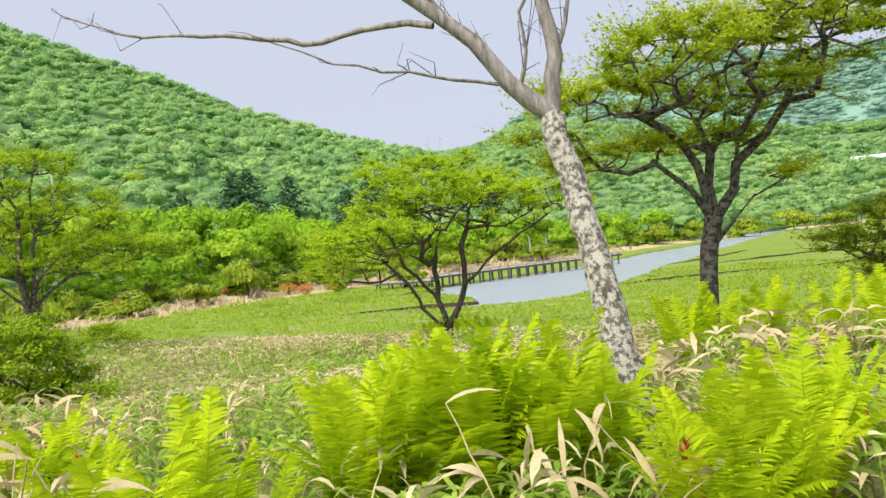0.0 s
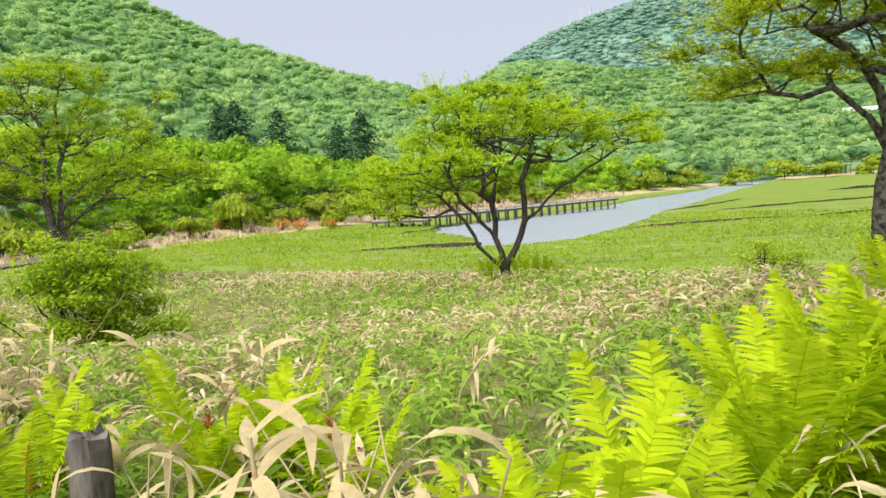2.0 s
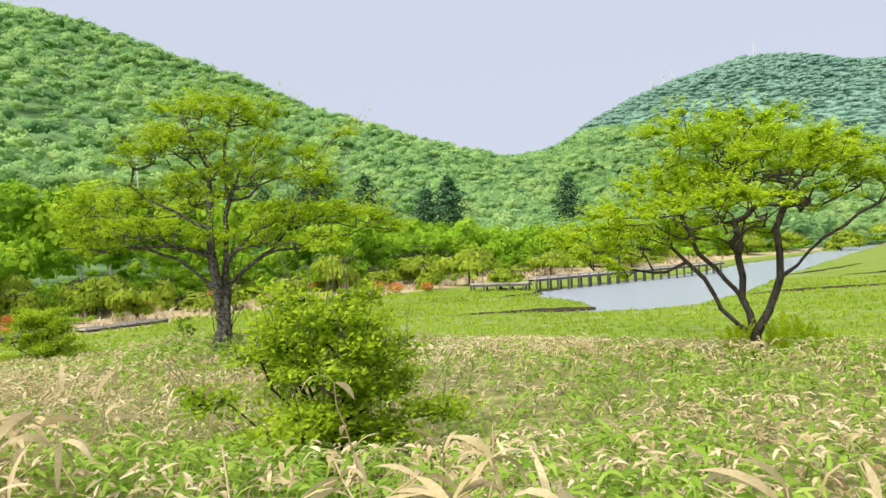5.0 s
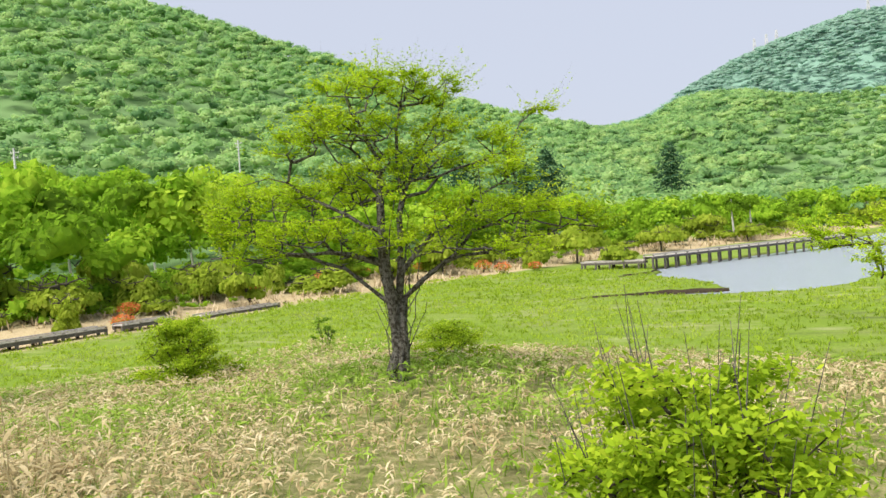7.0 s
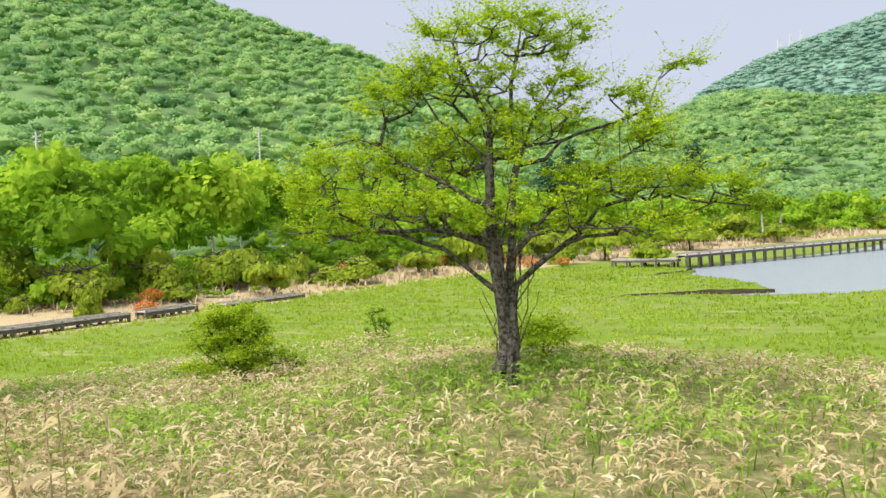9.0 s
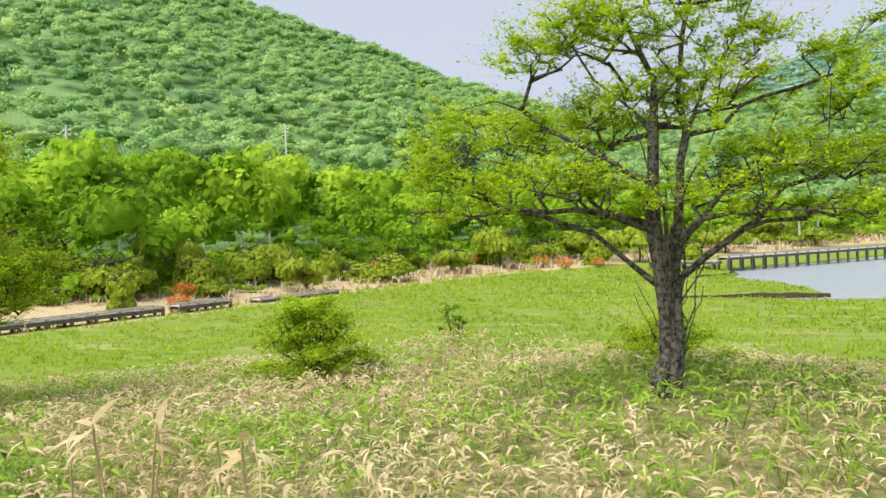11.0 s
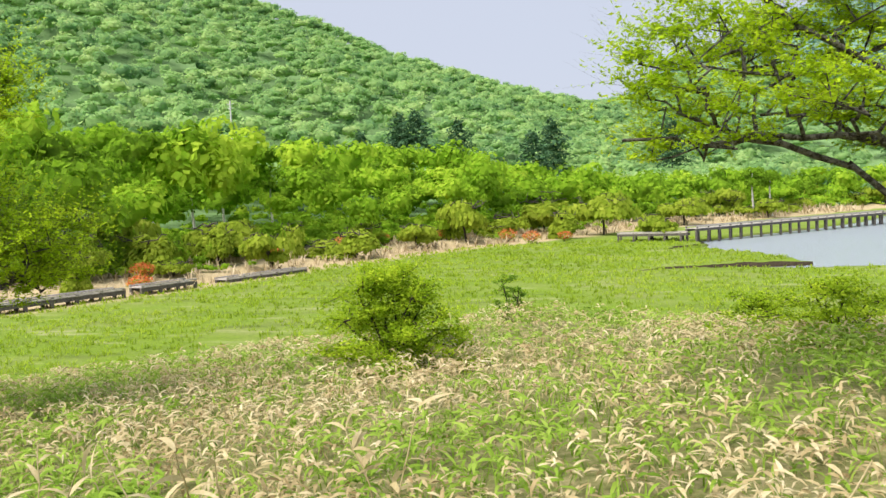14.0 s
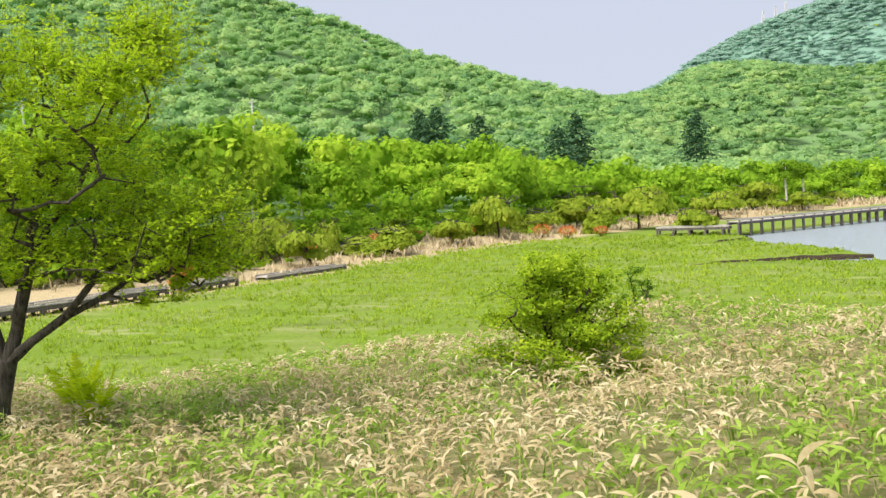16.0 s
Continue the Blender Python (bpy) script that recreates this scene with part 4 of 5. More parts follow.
r2 = np.random.default_rng(5)
kit_umb = crown_kit(6, 1300, 0.075, r2, 1.0, True)
kit_rnd = crown_kit(6, 1500, 0.075, r2, 0.85)
M_BOGTREE = foliage("bog_tree_leaf", [(0.0, (0.16, 0.25, 0.025)), (0.5, (0.33, 0.44, 0.045)), (1.0, (0.5, 0.58, 0.09))], 0.5, patch=0.3, spec=0.0)
small_tree(-44.0, 67.0, 5.4, 4.0, 1, M_BOGTREE, "small umbrella-shaped tree at the bog's edge", kit_umb, 0.22, lean=-0.6)
for k, (x, y, w, h) in enumerate([(-54, 55, 6, 4.6), (-51, 71, 9, 4.6), (-57, 64, 8, 6.5), (-41, 78, 6, 3.6), (-34.5, 96, 7, 6.2), (-38, 88, 5, 3.4), (-27.5, 112, 10, 6.5), (-19.5, 108, 10, 6.4), (-13.5, 93, 6, 3.2),
                                  (-24, 102, 5, 4.2), (-63, 57, 8, 6), (-2, 150, 9, 6), (19, 195, 10, 7), (-9, 128, 8, 5), (5, 146, 7, 4), (62, 214, 12, 7), (84, 240, 14, 8), (100, 250, 12, 6), (-31, 104, 6, 4),
                                  (34, 190, 9, 6), (48, 210, 10, 6), (120, 262, 14, 8), (140, 270, 13, 7), (-68, 48, 7, 5.5), (-70, 60, 9, 8)]):
    small_tree(x, y, w, h, k + 2, M_BOGTREE, "small spreading tree with pale yellow-green crown", kit_umb if k % 3 else kit_rnd, 0.16)
rb = np.random.default_rng(77)
for k in range(34):
    az = radians(rb.uniform(-47, 14))
    d = float(rim(np.degrees(az))) + rb.uniform(3, 15)
    small_tree(-5 + d * math.sin(az), 3 + d * math.cos(az), rb.uniform(2.5, 5.5), rb.uniform(1.6, 4.4), 40 + k, M_BOGTREE, "small round tree among dry reeds", kit_rnd if k % 2 else kit_umb, 0.12)


def azalea(x, y, wide, seed):
    r = np.random.default_rng(seed)
    ob = thing("azalea", spot(x, y, 0.05), "low azalea bush with orange flowers among dry reeds", "shrub", "azaleas along the bog")
    a = r.uniform(0, 6.28, 9)
    ends = np.stack([np.cos(a) * wide * 0.35, np.sin(a) * wide * 0.35, np.full(9, wide * 0.4)], 1)
    v, q = tubes(np.zeros((9, 3)), ends, np.full(9, 0.03), np.full(9, 0.012), 4)
    piece("stem", mesh_np("stem", v, q, M_BARK), ob)
    for nm, mat, n, z in (("foliage", M_BOGTREE, 260, 0.3), ("blossom", M_AZALEA, 420, 0.42)):
        d = r.normal(size=(n, 3))
        d /= np.linalg.norm(d, axis=1)[:, None]
        p = d * np.array([0.5, 0.5, 0.26]) * wide * r.uniform(0.6, 1, n)[:, None] + [0, 0, wide * z]
        p[:, 2] = np.maximum(p[:, 2], 0.05)
        v, q = leaf_quads(p, np.full(n, 0.1), r, 0.4)
        piece(nm, mesh_np(nm, v, q, mat), ob)


for k, (x, y, w) in enumerate([(-43.4, 81, 2.6), (-43, 91, 2.0), (-38, 98, 2.0), (-30, 98.5, 2.4), (-46.5, 53, 1.8), (-58, 55.5, 3.0), (-54, 56, 2.4), (-57, 71, 2.4), (-26.5, 94, 2.2), (-50, 58, 2.0), (-23, 96, 1.8), (-62, 52, 2.6), (-53, 62, 2.2), (-48, 75, 1.6)]):
    azalea(x, y, w, 300 + k)


def conifer(x, y, top, tall, seed, label="dark pointed conifer standing above the woods"):
    r = np.random.default_rng(seed)
    foot = top - tall
    ob = thing("conifer", (x, y, min(foot, float(height(x, y)))), label, "tree", "conifers in the woods")
    lift = top - tall - ob.location.z
    v, q = tubes(np.array([[0, 0, 0.0]]), np.array([[0, 0, lift + tall]]), np.array([0.25]), np.array([0.03]), 7)
    piece("trunk", mesh_np("trunk", v, q, M_BARK_DARK), ob)
    n = 2200
    f = r.uniform(0, 1, n) ** 0.75
    tier = np.floor(f * 9) / 9 + r.normal(size=n) * 0.05
    a = r.uniform(0, 6.28, n)
    a += 0.4 * np.sin(a * 3 + tier * 40)
    rad = (0.13 + 0.42 * np.clip(tier, 0, 1) ** 0.55) * tall * np.sqrt(r.uniform(0.05, 1, n)) * (0.75 + 0.35 * np.sin(a * 4 + tier * 60))
    p = np.stack([np.cos(a) * rad, np.sin(a) * rad, lift + tall * (1 - tier) - rad * 0.25], 1)
    v, q = leaf_quads(p, np.full(n, 0.042 * tall), r, 0.5)
    piece("needles", mesh_np("needles", v, q, M_CONIFER), ob)


for k, (x, y, t, h) in enumerate([(-38.2, 176.8, 13.3, 13), (-36.1, 196.6, 17.8, 13), (-6.7, 265.6, 22.5, 14), (-76.3, 172.9, 15.5, 13), (-84.4, 242.1, 27.5, 18), (-70, 240, 24, 14), (-91, 246, 28, 16)]):
    conifer(x, y, t, h, 500 + k)


def utility_pole(x, y, top, tall):
    ob = thing("utility_pole", (x, y, top - tall), "pale concrete utility pole with crossarms above the woods", "utility pole", "utility poles")
    v, q = tubes(np.array([[0, 0, 0.0]]), np.array([[0, 0, tall]]), np.array([0.28]), np.array([0.2]), 10)
    piece("pole", mesh_np("pole", v, q, M_CONCRETE, True), ob)
    for dz, w in ((0.9, 1.1), (2.0, 0.8)):
        v, q = tubes(np.array([[-w, 0.2, tall - dz]]), np.array([[w, 0.2, tall - dz]]), np.array([0.09]), np.array([0.09]), 6)
        piece("crossarm", mesh_np("crossarm", v, q, M_CONCRETE), ob)
        for sx in (-0.9, 0.9):
            v, q = tubes(np.array([[sx * w, 0.2, tall - dz]]), np.array([[sx * w, 0.2, tall - dz + 0.35]]), np.array([0.1]), np.array([0.06]), 6)
            piece("insulator", mesh_np("insulator", v, q, M_CONCRETE), ob)


utility_pole(-122.9, 197.4, 29.7, 15)
utility_pole(-135.8, 132.3, 23.4, 14)


def birch(x, y, tall, seed):
    r = np.random.default_rng(seed)
    ob = thing("birch", spot(x, y, 0.2), "white-barked birch at the edge of the woods", "tree", "birches")
    pts = np.array([[0, 0, 0], [-0.25, 0, tall * 0.3], [-0.35, 0, tall * 0.6], [-0.2, 0.1, tall * 0.9]])
    rad = np.array([0.2, 0.17, 0.13, 0.05])
    v, q = tubes(pts[:-1], pts[1:], rad[:-1], rad[1:], 8)
    piece("trunk", mesh_np("trunk", v, q, M_BIRCH, True), ob)
    v, q = kit_rnd[seed % 6]
    v = v * np.array([tall * 0.3, tall * 0.3, tall * 0.36]) + np.array([-0.2, 0, tall * 0.72])
    piece("crown", mesh_np("crown", v, q, M_WOODS), ob)


for k, (x, y, h) in enumerate([(3.2, 148, 9), (6.5, 152, 8), (-76, 96, 9), (-68, 100, 9), (-72, 99, 10), (-62, 102, 9), (-83, 88, 9)]):
    birch(x, y, h, k + 3)


def valley_house(x, y, z):
    ob = thing("valley_house", (x, y, z), "white house with pale sheet roof far across the valley", "house", turn=-20)
    bm = bmesh.new()
    pts = [(-9, -5, -6), (9, -5, -6), (9, 5, -6), (-9, 5, -6), (-9, -5, 2.4), (9, -5, 2.4), (9, 5, 2.4), (-9, 5, 2.4)]
    vs = [bm.verts.new(p) for p in pts]
    for f in ((0, 1, 5, 4), (1, 2, 6, 5), (2, 3, 7, 6), (3, 0, 4, 7), (4, 5, 6, 7), (3, 2, 1, 0)):
        bm.faces.new([vs[i] for i in f])
    m = bpy.data.meshes.new("wall")
    bm.to_mesh(m)
    bm.free()
    m.materials.append(M_CONCRETE)
    piece("wall", m, ob)
    v = np.array([(-10.5, -6.3, 2.3), (10.5, -6.3, 2.3), (10.5, 0, 4.3), (-10.5, 0, 4.3), (10.5, 6.3, 2.3), (-10.5, 6.3, 2.3)])
    v = np.concatenate([v, v + np.array([0, 0, 0.3])])
    q = np.array([(0, 1, 2, 3), (3, 2, 4, 5), (6, 7, 8, 9), (9, 8, 10, 11), (0, 1, 7, 6), (5, 4, 10, 11)])
    piece("roof", mesh_np("roof", v, q, M_ROOF), ob)


valley_house(185.9, 411.8, 21.5)


def hilltop_tower(x, y, tall, gap, label):
    z = float(height(x, y))
    ob = thing("lattice_tower", (x, y, z - 1), label, "tower", "towers on the ridge")
    legs = [(-gap, -gap), (gap, -gap), (gap, gap), (-gap, gap)]
    for a, b in legs:
        v, q = tubes(np.array([[a, b, 0.0]]), np.array([[a * 0.3, b * 0.3, tall]]), np.array([0.35]), np.array([0.25]), 4)
        piece("leg", mesh_np("leg", v, q, M_CONCRETE), ob)
    for i in range(5):
        f, g = i / 5, (i + 1) / 5
        for (a, b), (c, d) in zip(legs, legs[1:] + legs[:1]):
            s0, s1 = 1 - 0.7 * f, 1 - 0.7 * g
            v, q = tubes(np.array([[a * s0, b * s0, tall * f]]), np.array([[c * s1, d * s1, tall * g]]), np.array([0.2]), np.array([0.2]), 4)
            piece("brace", mesh_np("brace", v, q, M_CONCRETE), ob)


for dx in (-9, 4, 15):
    hilltop_tower(99 + dx, 923 + dx * 0.4, 24, 2.2, "pale lattice tower on the distant ridge")
hilltop_tower(200, 905, 26, 1.5, "thin mast on the summit of the distant hill")

# ---- peat banks and ditches on the bog ----


def bank(name, a, b, bend, seed, tall=0.4):
    """A ragged cut edge of dark peat with turf on top."""
    r = np.random.default_rng(seed)
    a, b = np.array(a, float), np.array(b, float)
    n = int(np.linalg.norm(b - a) / 0.35) + 2
    t = np.linspace(0, 1, n)
    d = (b - a) / np.linalg.norm(b - a)
    side = np.array([-d[1], d[0]])
    mid = a + (b - a) * t[:, None] + side * (bend * np.sin(np.pi * t) + 0.25 * np.sin(t * n * 0.35) + r.normal(size=n) * 0.08)[:, None]
    zt = BOG + 0.24 + tall * np.minimum(1, 6 * np.minimum(t, 1 - t)) * (0.55 + 0.3 * r.uniform(size=n))
    w = 0.25 + 0.4 * np.minimum(1, 5 * np.minimum(t, 1 - t))
    prof = [(-0.1, None), (0.0, 1.0), (0.5, 1.08), (1.6, 0.9), (2.6, 0.3)]
    v = np.empty((n, len(prof), 3))
    for k, (o, f) in enumerate(prof):
        v[:, k, :2] = mid + side * (o * w)[:, None]
        v[:, k, 2] = BOG - 0.1 if f is None else BOG + 0.15 + (zt - BOG - 0.15) * f
    k = len(prof)
    i, j = np.meshgrid(np.arange(n - 1), np.arange(k - 1), indexing="ij")
    q0 = (i * k + j).reshape(-1)
    q = np.stack([q0, q0 + k, q0 + k + 1, q0 + 1], -1)
    me = mesh_np(name, v.reshape(-1, 3), q, M_PEAT, True)
    me.materials.append(M_GROUND)
    me.polygons.foreach_set("material_index", (np.tile(np.arange(k - 1), n - 1) > 0).astype(np.int32))
    me.attributes.new("bog", "FLOAT", "POINT").data.foreach_set("value", np.ones(n * k, np.float32))
    tagged(new(name, me), "low ragged bank of dark peat topped with green turf", "bank", "peat banks on the bog")


M_PEAT = bark("dark_peat", (0.02, 0.016, 0.01), (0.07, 0.055, 0.035), None, 5.0)
bank("peat_bank", (-14.5, 60.5), (-3.4, 64.6), 0.6, 1, 0.16)
bank("peat_bank", (-12.5, 79.5), (-8.6, 87.5), -0.8, 2, 0.2)
bank("peat_bank", (9.5, 72), (27, 77), 1.0, 3, 0.25)
bank("peat_bank", (27, 77), (58, 84), 1.2, 4, 0.25)
bank("peat_bank", (24, 95), (62, 112), 1.0, 5, 0.25)
bank("peat_bank", (19, 99), (36, 124), -1.0, 6, 0.2)
bank("peat_bank", (55, 140), (95, 150), 1.0, 7, 0.6)

# ---- grass of the bog and reeds ----
r3 = np.random.default_rng(17)


def flat_field(name, n, az, r0, r1, test, mat, length, width, label, r, tuft=6):
    a = np.radians(r.uniform(*az, n))
    d = r0 + (r1 - r0) * r.uniform(0, 1, n) ** 0.8
    x, y = -8 + d * np.sin(a), 6 + d * np.cos(a)
    ok = test(x, y)
    x, y, d = x[ok], y[ok], d[ok]
    x, y, d = (np.repeat(c, tuft) for c in (x, y, d))
    k = len(x)
    x, y = x + r.normal(size=k) * 0.09, y + r.normal(size=k) * 0.09
    big = 0.7 + d / 45
    base = np.stack([x, y, height(x, y) - 0.02], 1)
    v, q = blades(base, r.uniform(0, 6.28, k), r.uniform(0.8, 1.5, k), r.uniform(0.2, 1.2, k), r.uniform(*length, k) * (0.8 + d / 120), r.uniform(*width, k) * big, (0.8, 1.0, 0.05))
    tagged(new(name, mesh_np(name, v, q, mat)), label, "grass", kind="stuff")


def on_bog(x, y):
    az, d = polar(x, y)
    z = height(x, y)
    w = inside(WATER, x, y)
    return (z < BOG + 0.75) & (d < rim(az) - 2) & (w < -0.6) & (wavy(x, y, 3.1) + 0.5 * wavy(x, y, 1.1, 2.0) > -0.75)


def in_reeds(x, y):
    az, d = polar(x, y)
    return (d > rim(az) - 4) & (d < rim(az) + 16) & (inside(WATER, x, y) < -1) & (wavy(x, y, 4.0, 3.0) > -0.5)


flat_field("bog_grass", 21000, (-56, 38), 14, 90, on_bog, M_BOG, (0.13, 0.27), (0.02, 0.035), "short fresh green sedge in tufts over the bog", r3)
flat_field("dry_reeds", 9000, (-55, 30), 50, 170, in_reeds, M_REED, (0.4, 0.9), (0.03, 0.05), "pale dry reeds along the far edge of the bog", r3, 4)

# ---- bamboo grass on the slope ----


def slope_points(n, r, near=0.5, far=27.0, tight=1.0):
    """Places on the slope, thicker near the line walked."""
    u = r.uniform(-9, 31, n)
    s = near + (far - near) * r.uniform(0, 1, n) ** (1 + tight)
    x, y = u * WAY[0] + s * SIDE[0], u * WAY[1] + s * SIDE[1]
    crest = np.interp(x, [-40, -24, -14, -4, 4, 12, 30], [13, 19, 23.5, 18.5, 20, 25, 42])
    ok = y < crest + 4.5 + 1.5 * wavy(x, y, 1.5)
    return x[ok], y[ok], s[ok]


def dryness(x, y):
    """Where the bamboo grass has died back, 0 to 1."""
    f = 0.54 + 0.5 * wavy(x, y, 1.7, 4.0) + 0.4 * wavy(x, y, 0.55, 1.0)
    for gx, gy, wide, gain in ((-0.2, 5.6, 1.7, -0.4), (-2.0, 6.2, 1.6, -0.25), (-7.6, 10.6, 1.6, -0.3), (-8.9, 12.0, 1.3, -0.3), (-13.8, 12.7, 1.9, 0.5), (-11.4, 11.4, 1.5, 0.4), (-12.0, 12.6, 1.0, 0.3), (-15.6, 13.6, 1.1, -0.25)):
        f = f + gain * np.exp(-((x - gx) ** 2 + (y - gy) ** 2) / wide ** 2)
    crest = np.interp(x, [-40, -24, -14, -4, 4, 12, 30], [13, 19, 23.5, 18.5, 20, 25, 42])
    return np.clip(f + 0.22 * smooth(-7, -1, y - crest), 0.05, 0.95)


def sasa_field(name, n, dry, mat, length, width, stand, label, r, near=0.55, far=27.0, tight=1.0):
    x, y, s = slope_points(n, r, near, far, tight)
    f = dryness(x, y)
    ok = r.uniform(size=len(x)) < (f if dry else 1 - f)
    x, y, s = x[ok], y[ok], s[ok]
    per = 5
    k0 = len(x)
    turn = (r.uniform(0, 6.28, k0)[:, None] + np.arange(per) * 6.28 / per + r.normal(size=(k0, per)) * 0.4).ravel()
    x, y, s = (np.repeat(c, per) for c in (x, y, s))
    k = len(x)
    big = 0.9 + s / 45
    h = np.repeat(r.uniform(*stand, k0), per) * (0.55 + 0.45 * np.clip(s / 3, 0, 1)) + r.normal(size=k) * 0.02
    base = np.stack([x + r.normal(size=k) * 0.025, y + r.normal(size=k) * 0.025, height(x, y) + np.maximum(h, 0.02)], 1)
    el, dr, ln, wd, ro = r.uniform(0.0, 0.9, k), r.uniform(0.6, 2.0, k), r.uniform(*length, k) * big, r.uniform(*width, k) * big, r.normal(size=k) * 0.45
    sets = []
    for m, shape in ((s < 7, (0.3, 1.0, 0.8, 0.04)), (s >= 7, (0.5, 1.0, 0.05))):
        sets.append(blades(base[m], turn[m], el[m], dr[m], ln[m], wd[m], shape, ro[m]))
    v, q = joined(sets)
    tagged(new(name, mesh_np(name, v, q, mat)), label, "bamboo grass", kind="stuff")


r4 = np.random.default_rng(29)
sasa_field("green_bamboo_grass", 54000, False, M_SASA, (0.09, 0.17), (0.019, 0.034), (0.08, 0.34), "fresh green leaves of low bamboo grass on the slope", r4)
sasa_field("dry_bamboo_grass", 52000, True, M_STRAW, (0.07, 0.155), (0.015, 0.029), (0.06, 0.38), "straw-coloured dead leaves of low bamboo grass on the slope", r4)
k = 30000
x, y, s = slope_points(k, r4, 0.45, 24, 1.2)
k = len(x)
v, q = blades(np.stack([x, y, height(x, y) - 0.02], 1), r4.uniform(0, 6.28, k), r4.uniform(0.9, 1.5, k), r4.uniform(0.1, 0.9, k), r4.uniform(0.15, 0.42, k), r4.uniform(0.006, 0.012, k) * (1 + s / 10), (0.8, 1.0, 0.05))
tagged(new("slope_grass", mesh_np("slope_grass", v, q, M_SASA)), "thin green grass between the bamboo grass", "grass", kind="stuff")


def dry_stalk(x, y, tall, seed, wide=1.0):
    """A dead bamboo-grass cane with papery, curled leaves."""
    r = np.random.default_rng(seed)
    ob = thing("dry_cane", spot(x, y, 0.03), "dead straw-coloured bamboo cane with papery curled leaves", "bamboo cane", "dead canes beside the path")
    pts = np.array(path_points([(0, 0, 0), (r.normal() * 0.08, r.normal() * 0.08, tall * 0.5), (r.normal() * 0.16, r.normal() * 0.16, tall)], 0.1, 0.006, r))
    rad = np.linspace(0.006, 0.003, len(pts))
    v, q = pipe(pts, rad, 5)
    piece("cane", mesh_np("cane", v, q, M_STRAW), ob)
    for i in range(r.integers(4, 8)):
        p = pts[r.integers(len(pts) // 2, len(pts))]
        v, q = blades(p[None], r.uniform(0, 6.28, 1), r.uniform(-0.3, 1.2, 1), r.uniform(0.6, 2.6, 1), r.uniform(0.14, 0.28, 1) * wide, r.uniform(0.02, 0.04, 1) * wide, (0.25, 0.8, 1.0, 0.85, 0.5, 0.03), r.normal(size=1) * 0.8)
        piece("leaf", mesh_np("leaf", v, q, M_STRAW, True), ob)


for k in range(230):
    u = r4.uniform(-3.5, 22)
    s = 0.75 + 2.6 * r4.uniform() ** 1.4
    if r4.uniform() < 0.55 + 0.45 * math.sin(u * 1.9):
        tall = r4.uniform(0.35, 0.75) * (0.75 + 0.12 * s)
        dry_stalk(u * WAY[0] + s * SIDE[0], u * WAY[1] + s * SIDE[1], tall, 900 + k)

# thick clumps of dead canes
for c, (x, y, n, tall) in enumerate([(-2.95, 3.75, 12, 0.5), (-0.62, 3.02, 6, 0.42), (-0.2, 3.1, 6, 0.42), (-4.47, 4.74, 14, 0.62), (-4.9, 5.2, 12, 0.55), (-5.2, 5.6, 10, 0.5), (-3.1, 4.9, 8, 0.5), (-3.75, 5.9, 8, 0.5), (-6.8, 6.0, 10, 0.5), (-4.4, 5.6, 7, 0.45),
                                     (-12.7, 10.2, 14, 0.55), (-12.2, 9.9, 10, 0.5), (-10.4, 9.8, 10, 0.42), (-13.6, 11.4, 10, 0.45), (-13.3, 11.5, 8, 0.45), (-12.6, 11.5, 10, 0.45), (-11.1, 9.6, 10, 0.42), (-11.7, 10.4, 9, 0.45), (0.9, 4.5, 8, 0.45), (1.6, 5.4, 12, 0.5), (2.2, 5.9, 10, 0.5), (0.6, 5.5, 8, 0.45)]):
    for k in range(n):
        dry_stalk(x + r4.normal() * 0.17, y + r4.normal() * 0.17, tall * r4.uniform(0.6, 1.1), 2000 + c * 40 + k, 1.15)



# a fallen heap of dead canes close to the line walked
for k in range(30):
    dry_stalk(-2.08 + r4.normal() * 0.24, max(2.0, 2.4 + r4.normal() * 0.22), r4.uniform(0.4, 0.8), 2900 + k, 1.05)


def broad_cane(x, y, top, seed):
    """A near cane that ends in a few broad papery leaves."""
    r = np.random.default_rng(seed)
    foot = spot(x, y, 0.03)
    tall = top - foot[2]
    ob = thing("broad_cane", foot, "dead bamboo cane with broad pale papery leaves", "bamboo cane", "dead canes beside the path")
    pts = np.array(path_points([(0, 0, 0), (r.normal() * 0.05, r.normal() * 0.05, tall * 0.5), (0, 0, tall - 0.16)], 0.1, 0.005, r))
    piece("cane", mesh_np("cane", *pipe(pts, np.linspace(0.007, 0.004, len(pts)), 6), M_STRAW), ob)
    for i in range(5):
        e, dr = (r.uniform(0.7, 1.2), 0.8) if i == 0 else (r.uniform(-0.2, 0.7), r.uniform(0.5, 1.6))
        v, q = blades(pts[-1][None] - np.array([[0, 0, 0.02 * i]]), r.uniform(0, 6.28, 1), np.array([e]), np.array([dr]), r.uniform(0.11, 0.19, 1), r.uniform(0.022, 0.034, 1), (0.25, 0.85, 1.0, 0.9, 0.6, 0.25, 0.02), r.normal(size=1) * 0.5)
        piece("leaf", mesh_np("leaf", v, q, M_STRAW, True), ob)


